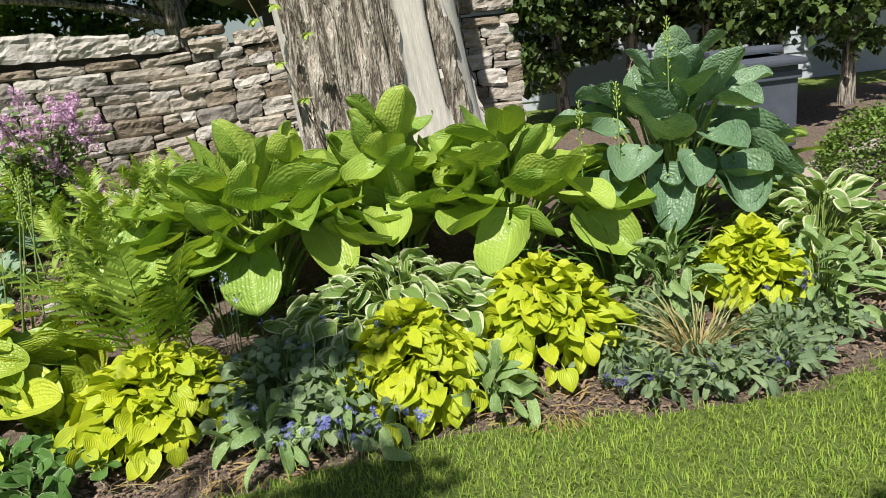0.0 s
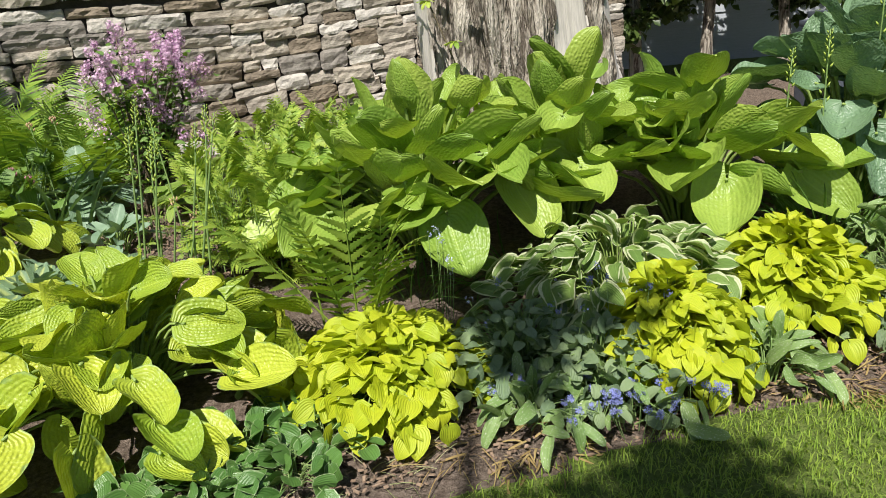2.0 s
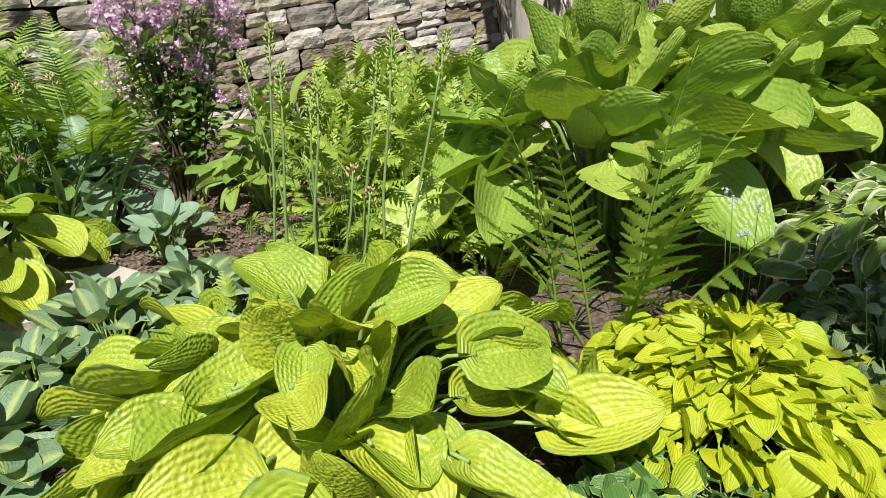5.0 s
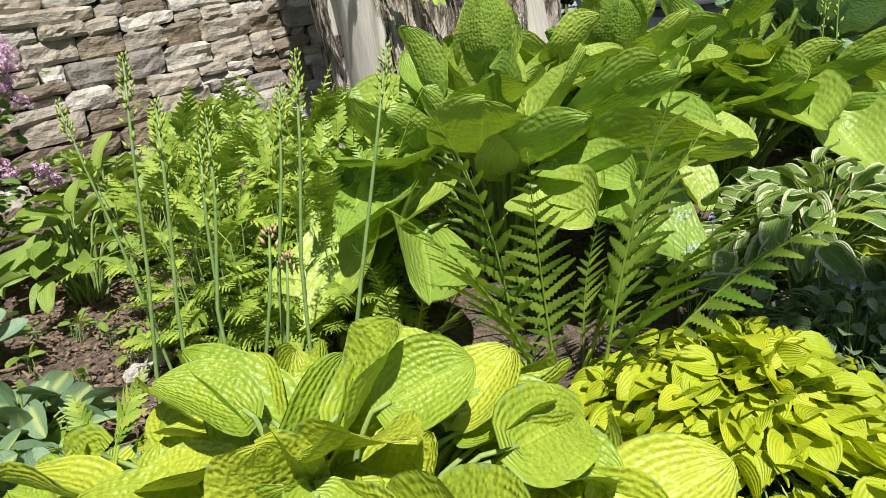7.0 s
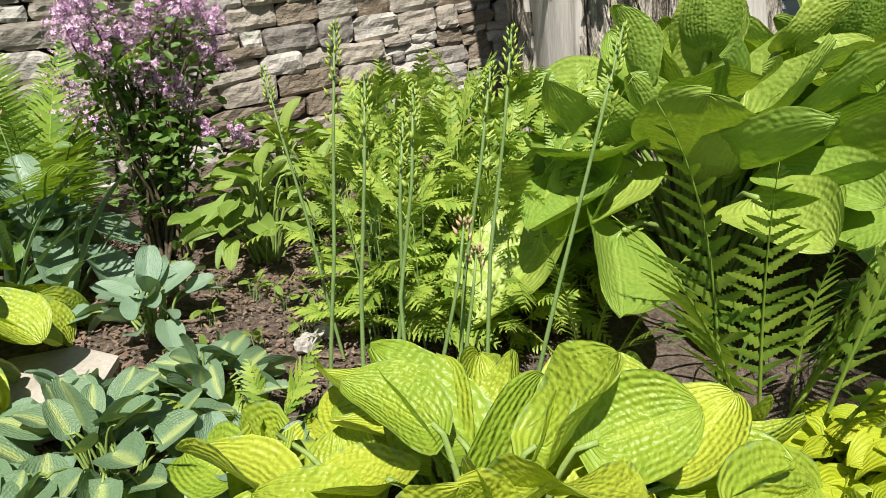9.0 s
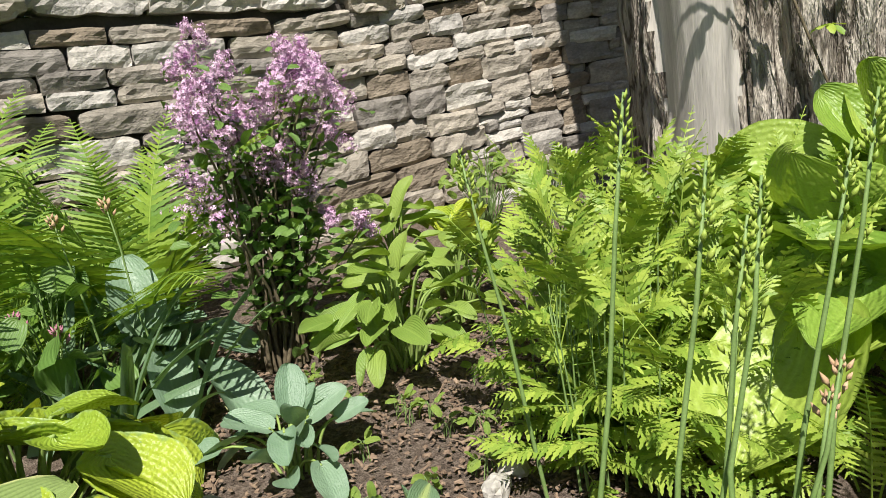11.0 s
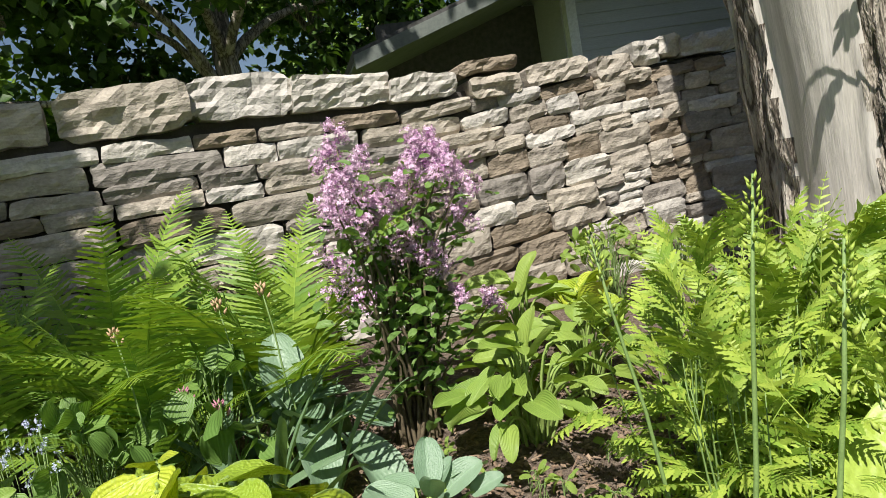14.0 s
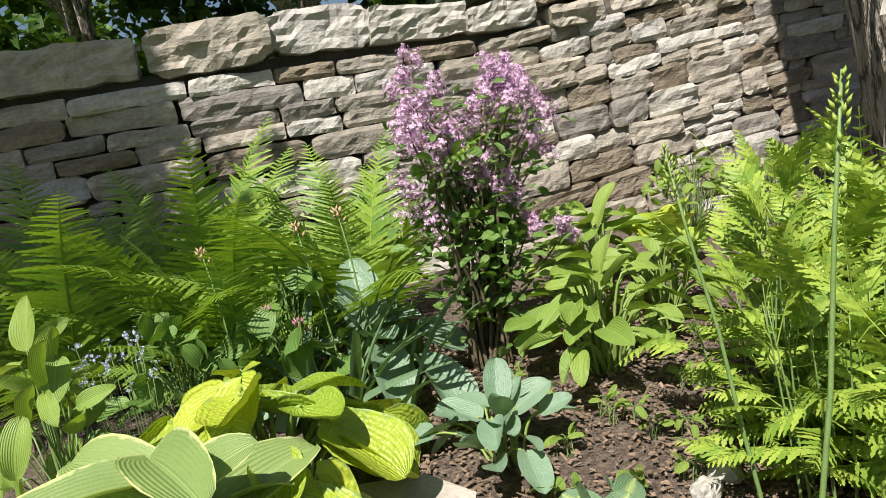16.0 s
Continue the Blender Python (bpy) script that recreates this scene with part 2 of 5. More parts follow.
def bark_mat():
    m, t, p = mat_base("weathered_bark", 0.9, 0.2)
    vec = scaled(t, coords(t), (1, 1, 0.16))
    n1 = noisen(t, 9.0, 5.0, vec, 0.6)
    n2 = noisen(t, 3.0, 3.0, scaled(t, coords(t), (1, 1, 0.3)))
    n3 = noisen(t, 60.0, 4.0, vec, 0.6)
    ridge = mathn(t, "MULTIPLY", mathn(t, "ABSOLUTE", mathn(t, "SUBTRACT", n1, 0.5)), 5.0, True)
    c = rampn(t, ridge, [(0.05, (0.13, 0.10, 0.08)), (0.22, (0.47, 0.405, 0.34)), (0.75, (0.74, 0.67, 0.58))])
    c = mixc(t, mathn(t, "MULTIPLY", n2, 0.35), c, (0.24, 0.24, 0.19))
    c = mixc(t, 0.4, c, rampn(t, n3, [(0.3, (0.4, 0.4, 0.4)), (0.65, (1, 1, 1))]), "MULTIPLY")
    t.links.new(c, p.inputs["Base Color"])
    bumpn(t, p, mathn(t, "ADD", ridge, mathn(t, "MULTIPLY", n3, 0.3)), 1.0, 0.05)
    return m


M_BARK = bark_mat()
M_BARE = plain_mat("bare_grey_wood", (0.58, 0.535, 0.475), (0.78, 0.735, 0.675), 5.0, 0.8, 0.5, 0.01, (1.6, 1.6, 0.12), 60)


def soil_mat(name, a, b, c3):
    m, t, p = mat_base(name, 0.95, 0.2)
    vec = coords(t)
    n1 = noisen(t, 2.2, 4.0, vec)
    n2 = noisen(t, 38.0, 6.0, vec, 0.7)
    n3 = noisen(t, 150.0, 3.0, vec, 0.6)
    c = mixc(t, n1, a, b)
    c = mixc(t, rampn(t, n2, [(0.42, (0, 0, 0)), (0.62, (0.8, 0.8, 0.8))]), c, c3)
    c = mixc(t, 0.6, c, rampn(t, n3, [(0.3, (0.35, 0.35, 0.35)), (0.6, (1, 1, 1))]), "MULTIPLY")
    t.links.new(c, p.inputs["Base Color"])
    bumpn(t, p, mathn(t, "ADD", n2, mathn(t, "MULTIPLY", n3, 0.4)), 1.0, 0.03)
    return m


M_SOIL = soil_mat("dark_garden_soil", (0.10, 0.074, 0.057), (0.20, 0.15, 0.116), (0.33, 0.26, 0.21))
M_TURF = soil_mat("turf_base", (0.10, 0.15, 0.03), (0.16, 0.23, 0.045), (0.24, 0.30, 0.08))

# ---- helpers for things ----
TAU = 2 * math.pi


def ground_z(x, y):
    z = max(0.0, 0.075 * (min(y, 8.5) - 2.3))
    z += 0.22 * math.exp(-((x - 0.75) ** 2 + (y - 5.5) ** 2) / 1.6)
    return z


def thing(name, label, category, x, y, z=None, group="", kind=""):
    e = new(name)
    e.empty_display_size = 0.1
    e.matrix_basis = pose(x, y, ground_z(x, y) if z is None else z)
    return tagged(e, label, category, group, kind)


def mesh_of(name, verts, faces, mat, uvs=None, smooth=True):
    me = bpy.data.meshes.new(name)
    me.from_pydata([tuple(v) for v in verts], [], faces)
    if uvs is not None:
        lay = me.uv_layers.new(name="UVMap")
        idx = np.empty(len(me.loops), dtype=np.int32)
        me.loops.foreach_get("vertex_index", idx)
        lay.data.foreach_set("uv", np.asarray(uvs, dtype=np.float32)[idx].ravel())
    if mat:
        me.materials.append(mat)
    if smooth:
        me.polygons.foreach_set("use_smooth", [True] * len(me.polygons))
    me.update()
    return me


def put(name, me, parent, m=None, label=""):
    o = new(name, me)
    o.parent = parent
    if m is not None:
        o.matrix_basis = m
    return tagged(o, label)


class Build:
    """Gathers vertices, faces and uvs for one mesh."""

    def __init__(self):
        self.v, self.f, self.uv, self.n = [], [], [], 0

    def add(self, verts, faces, uvs=None, m=None):
        if m is not None:
            a = np.asarray(verts, dtype=float) @ np.array(m.to_3x3()).T + np.array(m.translation)
            verts = a.tolist()
        self.v += list(verts)
        k = self.n
        self.f += [tuple(i + k for i in f) for f in faces]
        self.uv += list(uvs) if uvs is not None else [(0.5, 0.5)] * len(verts)
        self.n += len(verts)

    def mesh(self, name, mat, smooth=True):
        return mesh_of(name, self.v, self.f, mat, self.uv, smooth)


def tube(pts, radii, sides=6):
    """Vertices and faces of a round stem along pts."""
    verts, faces = [], []
    pts = [Vector(p) for p in pts]
    for i, p in enumerate(pts):
        d = (pts[min(i + 1, len(pts) - 1)] - pts[max(i - 1, 0)]).normalized()
        a = d.cross(Vector((0.31, 0.93, 0.17))).normalized()
        b = d.cross(a)
        for k in range(sides):
            w = TAU * k / sides
            verts.append(tuple(p + (a * math.cos(w) + b * math.sin(w)) * radii[i]))
    for i in range(len(pts) - 1):
        for k in range(sides):
            j = (k + 1) % sides
            faces.append((i * sides + k, i * sides + j, (i + 1) * sides + j, (i + 1) * sides + k))
    faces.append(tuple(range((len(pts) - 1) * sides, len(pts) * sides)))
    return verts, faces


def bend(p0, p1, sag=0.1, n=6):
    """Points of a stem that rises from p0 and leans over to p1."""
    p0, p1 = Vector(p0), Vector(p1)
    c = Vector((p0.x * 0.65 + p1.x * 0.35, p0.y * 0.65 + p1.y * 0.35, max(p0.z, p1.z) + sag))
    return [(1 - s) ** 2 * p0 + 2 * s * (1 - s) * c + s * s * p1 for s in [i / n for i in range(n + 1)]]


def blade(nu, nv, width, peak, lobe, fold, droop, ruffle, quilt, cup, seed, twist=0.0, power=0.7):
    """A leaf blade of unit length from the origin along +y, upper side +z: vertices, faces, uvs."""
    rg = random.Random(seed)
    ph, fr = rg.random() * TAU, rg.uniform(5, 8)
    off = Vector((rg.random() * 30, rg.random() * 30, seed))
    verts, uvs, faces = [], [], []
    ys, zs, y, z = [], [], 0.0, 0.0
    us = [0.35 * k / nu + 0.65 * (0.5 - 0.5 * math.cos(math.pi * k / nu)) for k in range(nu + 1)]
    for i in range(nu + 1):
        ys.append(y), zs.append(z)
        if i < nu:
            a = -droop * ((us[i] + us[i + 1]) / 2) ** 1.3
            y += math.cos(a) * (us[i + 1] - us[i])
            z += math.sin(a) * (us[i + 1] - us[i])
    norm = (peak ** peak) * ((1 - peak) ** (1 - peak))
    for i in range(nu + 1):
        u = us[i]
        w = width * 0.5 * ((max(u, 0.0) ** peak * (1 - u) ** (1 - peak)) / norm) ** power if 0 < u < 1 else 0.0
        if i == 0:
            w = width * 0.04
        ang = -droop * u ** 1.3
        for j in range(nv + 1):
            v = -1 + 2 * j / nv
            a = abs(v)
            x = v * w * math.cos(fold * a)
            h = a * w * math.sin(fold) - cup * w * (1 - a * a) + ruffle * math.sin(fr * u + ph + (1.5 if v > 0 else 0)) * a * a * 0.5
            if quilt:
                h += quilt * noise.noise(Vector((v * 4.5, u * 7.5, 0)) + off)
            back = lobe * a ** 1.5 * (1 - u) ** 3
            tw = twist * u
            px, pz = x * math.cos(tw) - h * math.sin(tw), x * math.sin(tw) + h * math.cos(tw)
            verts.append((px, ys[i] - back - math.sin(ang) * pz, zs[i] + math.cos(ang) * pz))
            uvs.append((u, v * 0.5 + 0.5))
    for i in range(nu):
        for j in range(nv):
            k = i * (nv + 1) + j
            faces.append((k, k + 1, k + nv + 2, k + nv + 1))
    return verts, faces, uvs


leaf_uv = {}


def blades(count, mat, name, nu=9, nv=8, width=0.7, peak=0.42, lobe=0.16, fold=0.3, droop=0.7, ruffle=0.05, quilt=0.0, cup=0.0, seed=1, power=0.7):
    out = []
    for i in range(count):
        rg = random.Random(seed * 31 + i)
        v, f, uv = blade(nu, nv, width * rg.uniform(0.88, 1.12), peak, lobe, fold * rg.uniform(0.4, 1.5), droop * rg.uniform(0.45, 1.5),
                         ruffle * rg.uniform(0.5, 1.5), quilt, cup * rg.uniform(0.3, 1.4), seed * 17 + i, rg.uniform(-0.3, 0.3), power)
        out.append(mesh_of(name, v, f, mat, uv))
        leaf_uv[out[-1].name] = uv
    return out


def leaf_pose(p, az, pitch, roll, size):
    """az: the way the blade points, degrees from +x anticlockwise; pitch: up from level."""
    return (Matrix.Translation(p) @ Matrix.Rotation(radians(az - 90), 4, "Z") @ Matrix.Rotation(radians(pitch), 4, "X")
            @ Matrix.Rotation(radians(roll), 4, "Y") @ Matrix.Diagonal((size, size, size, 1)))


def hosta(name, label, x, y, n, spread, height, length, meshes, seed, up=65, down=-25, group="", flat=0.75, wild=14, stalks=M_PETIOLE, thick=0.007, squash=1.0, leafname="leaf", category="hosta", more=0, hold=1.15):
    """A clump: blades on stalks, steep in the heart, hanging at the rim."""
    rg = random.Random(seed)
    e = thing(name, label, category, x, y, None, group)
    st = Build()
    rest = Build()
    plain = [(np.array([v.co[:] for v in me.vertices]), [tuple(f.vertices) for f in me.polygons], me) for me in meshes[:4]] if more else []
    for i in range(n + more):
        q = min(1.05, max(0.05, math.sqrt(((i % n) + 0.6) / n) + rg.gauss(0, 0.07)))
        az = math.degrees(i * 2.39996) + rg.gauss(0, 28)
        size = length * rg.uniform(0.68, 1.15) * (0.82 + 0.2 * q)
        rad = max(0.02, spread * q - size * 0.5) * rg.uniform(0.75, 1.12)
        z = height * (1 - flat * q ** 1.8) * rg.uniform(0.82, 1.08)
        z *= rg.uniform(0.75, 0.95) if i % 3 == 0 else 1.0
        pitch = up + (down - up) * q ** hold + rg.gauss(0, wild)
        p = Vector((math.cos(radians(az)) * rad, math.sin(radians(az)) * rad * squash, max(z - size * 0.35 * math.sin(radians(max(pitch, 0))), 0.04)))
        if pitch < 0:
            p.z = max(p.z, -size * 0.8 * math.sin(radians(pitch)))
        turn = leaf_pose(p, az + rg.gauss(0, wild), pitch, rg.gauss(0, wild * 1.1), size)
        if i >= n:
            pv_, pf_, pm_ = plain[rg.randrange(len(plain))]
            rest.add(pv_, pf_, leaf_uv[pm_.name], turn)
            continue
        put(leafname, meshes[rg.randrange(len(meshes))], e, turn)
        b = (p.x * 0.2 + rg.uniform(-0.03, 0.03), p.y * 0.2 + rg.uniform(-0.03, 0.03), -0.02)
        tb = tube(bend(b, p, 0.02, 5), [thick * (1.2 - 0.08 * k) for k in range(6)], 5)
        if thick > 0.0065:
            put("stalk", mesh_of("stalk", *tb, stalks), e)
        else:
            st.add(*tb)
    if rest.n:
        tagged(put("leaf_mass", rest.mesh("leaf_mass", meshes[0].materials[0]), e), kind="stuff")
    if st.n:
        tagged(put("stem_mass", st.mesh("stem_mass", stalks), e), kind="stuff")
    return e


def frond_mesh(name, mat, pairs, width, seed, arch=0.9, lobes=7, tip=1.0, pin=0.16, lean=55):
    """A fern frond of unit length: a rachis and pairs of lobed pinnae, tapering at both ends."""
    rg = random.Random(seed)
    b = Build()
    pts, ang, p = [], [], Vector((0, 0, 0))
    n = pairs + 4
    for i in range(n + 1):
        a = -arch * (i / n) ** 2
        pts.append(p.copy()), ang.append(a)
        p = p + Vector((0, math.cos(a), math.sin(a))) / n
    b.add(*tube(pts, [0.007 * (1 - 0.85 * i / n) for i in range(n + 1)], 4))
    for i in range(4, n + 1):
        s = (i - 3.5) / (n - 3.5)
        ln = width * (min(1.0, 0.35 + s * 2.6) * (1 - s ** 1.6) ** 0.8 + 0.03) * rg.uniform(0.9, 1.08)
        for side in (-1, 1):
            m = (Matrix.Translation(pts[i]) @ Matrix.Rotation(ang[i], 4, "X") @ Matrix.Rotation(side * radians(-lean + 8 * s + rg.uniform(-5, 5)), 4, "Z")
                 @ Matrix.Rotation(side * radians(rg.uniform(4, 16)), 4, "Y") @ Matrix.Rotation(radians(rg.uniform(-14, 4)), 4, "X"))
            verts, faces, uvs = [], [], []
            for k in range(lobes * 2 + 1):
                u = k / (lobes * 2)
                w = pin * ln * (1 - u) ** 0.6 * (1.0 if k % 2 else 0.52) + 0.0015
                z = -0.12 * ln * u * u
                verts += [(-w, u * ln - w * 0.25 * (k % 2), z + 0.15 * w), (0, u * ln, z), (w, u * ln - w * 0.25 * (k % 2), z + 0.15 * w)]
                uvs += [(u, 0.0), (u, 0.5), (u, 1.0)]
            for k in range(lobes * 2):
                faces += [(3 * k, 3 * k + 1, 3 * k + 4, 3 * k + 3), (3 * k + 1, 3 * k + 2, 3 * k + 5, 3 * k + 4)]
            b.add(verts, faces, uvs, m)
    return b.mesh(name, mat)


def fern(name, label, x, y, n, length, meshes, seed, up=72, down=35, spread=0.08, group="", az0=0, az1=360, category="fern"):
    rg = random.Random(seed)
    e = thing(name, label, category, x, y, None, group)
    for i in range(n):
        q = (i + 0.5) / n
        az = az0 + (az1 - az0) * ((i * 0.618) % 1.0) + rg.uniform(-8, 8)
        rad = spread * math.sqrt(rg.random())
        p = Vector((math.cos(radians(az)) * rad, math.sin(radians(az)) * rad, -0.01))
        put("frond", meshes[rg.randrange(len(meshes))], e, leaf_pose(p, az, up + (down - up) * q + rg.uniform(-6, 6), rg.uniform(-25, 25), length * rg.uniform(0.75, 1.1)))
    return e

# ---- ground ----


def bed_edge(x):
    """The y at which the lawn ends and the bed begins."""
    xs = [-60, -6, -3, -1.2, -0.4, 0.2, 0.8, 1.4, 1.9, 2.4, 2.9, 3.5, 4.2, 60]
    ys = [-2, 1.2, 1.7, 1.9, 2.08, 2.2, 2.32, 2.27, 2.2, 2.24, 2.42, 2.9, 3.6, 3.9]
    return float(np.interp(x, xs, ys))


def build_ground():
    far = [14, 22, 40, 80, 160, 400, 1000]
    xs = [-f for f in reversed(far)] + list(np.arange(-9, 9.01, 0.09)) + far
    ys = [-f for f in reversed(far)] + list(np.arange(-4, 9.51, 0.09)) + far
    nx, ny = len(xs), len(ys)
    verts = []
    for y in ys:
        for x in xs:
            z = ground_z(x, y)
            d = y - bed_edge(x)
            if abs(x) < 9 and -4 < y < 9.5:
                if d > 0:
                    z += 0.02 * noise.noise(Vector((x * 5, y * 5, 0))) + 0.014 * noise.noise(Vector((x * 14, y * 14, 3))) - 0.03 * min(1.0, d / 0.1)
                else:
                    z += 0.006 * noise.noise(Vector((x * 3, y * 3, 7)))
            verts.append((x, y, z))
    faces, idx = [], []
    for j in range(ny - 1):
        for i in range(nx - 1):
            faces.append((j * nx + i, j * nx + i + 1, (j + 1) * nx + i + 1, (j + 1) * nx + i))
            cx, cy = (xs[i] + xs[i + 1]) / 2, (ys[j] + ys[j + 1]) / 2
            idx.append(0 if cy > bed_edge(cx) and cy < 10 and abs(cx) < 12 else 1)
    me = mesh_of("ground", verts, faces, M_SOIL)
    me.materials.append(M_TURF)
    me.polygons.foreach_set("material_index", idx)
    g = tagged(new("ground", me), "dark crumbly garden soil beside a mown lawn", "ground", kind="structure")
    return g


GROUND = build_ground()


def build_lawn():
    rg = random.Random(3)
    b = Build()
    for k in range(95000):
        x, y = rg.uniform(-1.6, 4.6), rg.uniform(0.55, 3.4) if rg.random() < 0.9 else rg.uniform(-0.5, 0.6)
        if y > bed_edge(x) + rg.gauss(-0.01, 0.03):
            continue
        z = ground_z(x, y)
        h, a, lean = rg.uniform(0.018, 0.046), rg.random() * TAU, rg.uniform(0.3, 1.3)
        dx, dy = math.cos(a), math.sin(a)
        w = rg.uniform(0.0013, 0.0024)
        p1 = (x + dx * h * lean * 0.35, y + dy * h * lean * 0.35, z + h * 0.62)
        p2 = (x + dx * h * lean, y + dy * h * lean, z + h * (1 - 0.25 * lean))
        b.add([(x - dy * w, y + dx * w, z - 0.004), (x + dy * w, y - dx * w, z - 0.004), (p1[0] + dy * w, p1[1] - dx * w, p1[2]), (p1[0] - dy * w, p1[1] + dx * w, p1[2]), p2],
              [(0, 1, 2, 3), (3, 2, 4)], [(0, 0), (0, 1), (0.5, 1), (0.5, 0), (1, 0.5)])
    return tagged(new("lawn_grass", b.mesh("lawn_grass", M_GRASS)), "short mown green lawn grass along the flower bed", "grass", kind="stuff")


build_lawn()

# ---- dry stone wall ----


def wall_line(x):
    """The y of the wall's face."""
    return float(np.interp(x, [-9, -4.5, -3.2, -1.9, -0.9, 0.4, 1.4, 2.3], [6.0, 6.75, 7.0, 7.33, 7.48, 7.52, 7.45, 7.28]))


def wall_dir(x):
    return math.atan2(wall_line(x + 0.15) - wall_line(x - 0.15), 0.3)


def stone_mesh(w, h, d, mat, rg, rough=1.0):
    """An uneven quarried block, face towards -y: slanting ends, worn arrises and a rough split face."""
    nx, nz = max(5, min(15, int(w / 0.034))), max(4, min(7, int(h / 0.028)))
    off = Vector((rg.random() * 50, rg.random() * 50, rg.random() * 50))
    c = min(w, h)
    cor = {(a, b): (a * w / 2 + rg.uniform(-0.10, 0.10) * c * a, b * h / 2 + rg.uniform(-0.07, 0.07) * h * b) for a in (-1, 1) for b in (-1, 1)}
    tip, yaw, worn = rg.uniform(-0.25, 0.12), rg.uniform(-0.10, 0.10), rg.uniform(0.02, 0.14)
    verts, faces = [], []

    def spot(s, t):
        a, b = (s + 1) / 2, (t + 1) / 2
        x = (cor[-1, -1][0] * (1 - a) + cor[1, -1][0] * a) * (1 - b) + (cor[-1, 1][0] * (1 - a) + cor[1, 1][0] * a) * b
        z = (cor[-1, -1][1] * (1 - a) + cor[1, -1][1] * a) * (1 - b) + (cor[-1, 1][1] * (1 - a) + cor[1, 1][1] * a) * b
        k = worn * (abs(s) * abs(t)) ** 8 * c
        x, z = x - k * s, z - k * 0.8 * t
        q = Vector((x * 7, z * 12, 0)) + off
        return x + 0.010 * noise.noise(q * 1.6), z + 0.012 * rough * noise.noise(q + Vector((9, 0, 3))) * abs(t), q

    for i in range(nx + 1):
        s = -1 + 2 * i / nx
        for k in range(nz + 1):
            t = -1 + 2 * k / nz
            x, z, q = spot(s, t)
            rim = max(abs(s) ** 14, abs(t) ** 10)
            y = 0.014 * rim + tip * z + yaw * x - 0.034 * rough * (abs(noise.noise(q * 0.8)) - 0.2) + 0.010 * rough * noise.noise(q * 2.6)
            verts.append((x, y, z))
    at = lambda i, k: i * (nz + 1) + k
    for i in range(nx):
        for k in range(nz):
            faces.append((at(i, k), at(i + 1, k), at(i + 1, k + 1), at(i, k + 1)))
    loop = [at(i, 0) for i in range(nx)] + [at(nx, k) for k in range(nz)] + [at(i, nz) for i in range(nx, 0, -1)] + [at(0, k) for k in range(nz, 0, -1)]
    base, n = len(verts), len(loop)
    verts += [(verts[k][0] * 0.96, d, verts[k][2] * 0.96) for k in loop]
    for m in range(n):
        j = (m + 1) % n
        faces.append((loop[j], loop[m], base + m, base + j))
    return mesh_of("stone", verts, faces, mat, None, False)


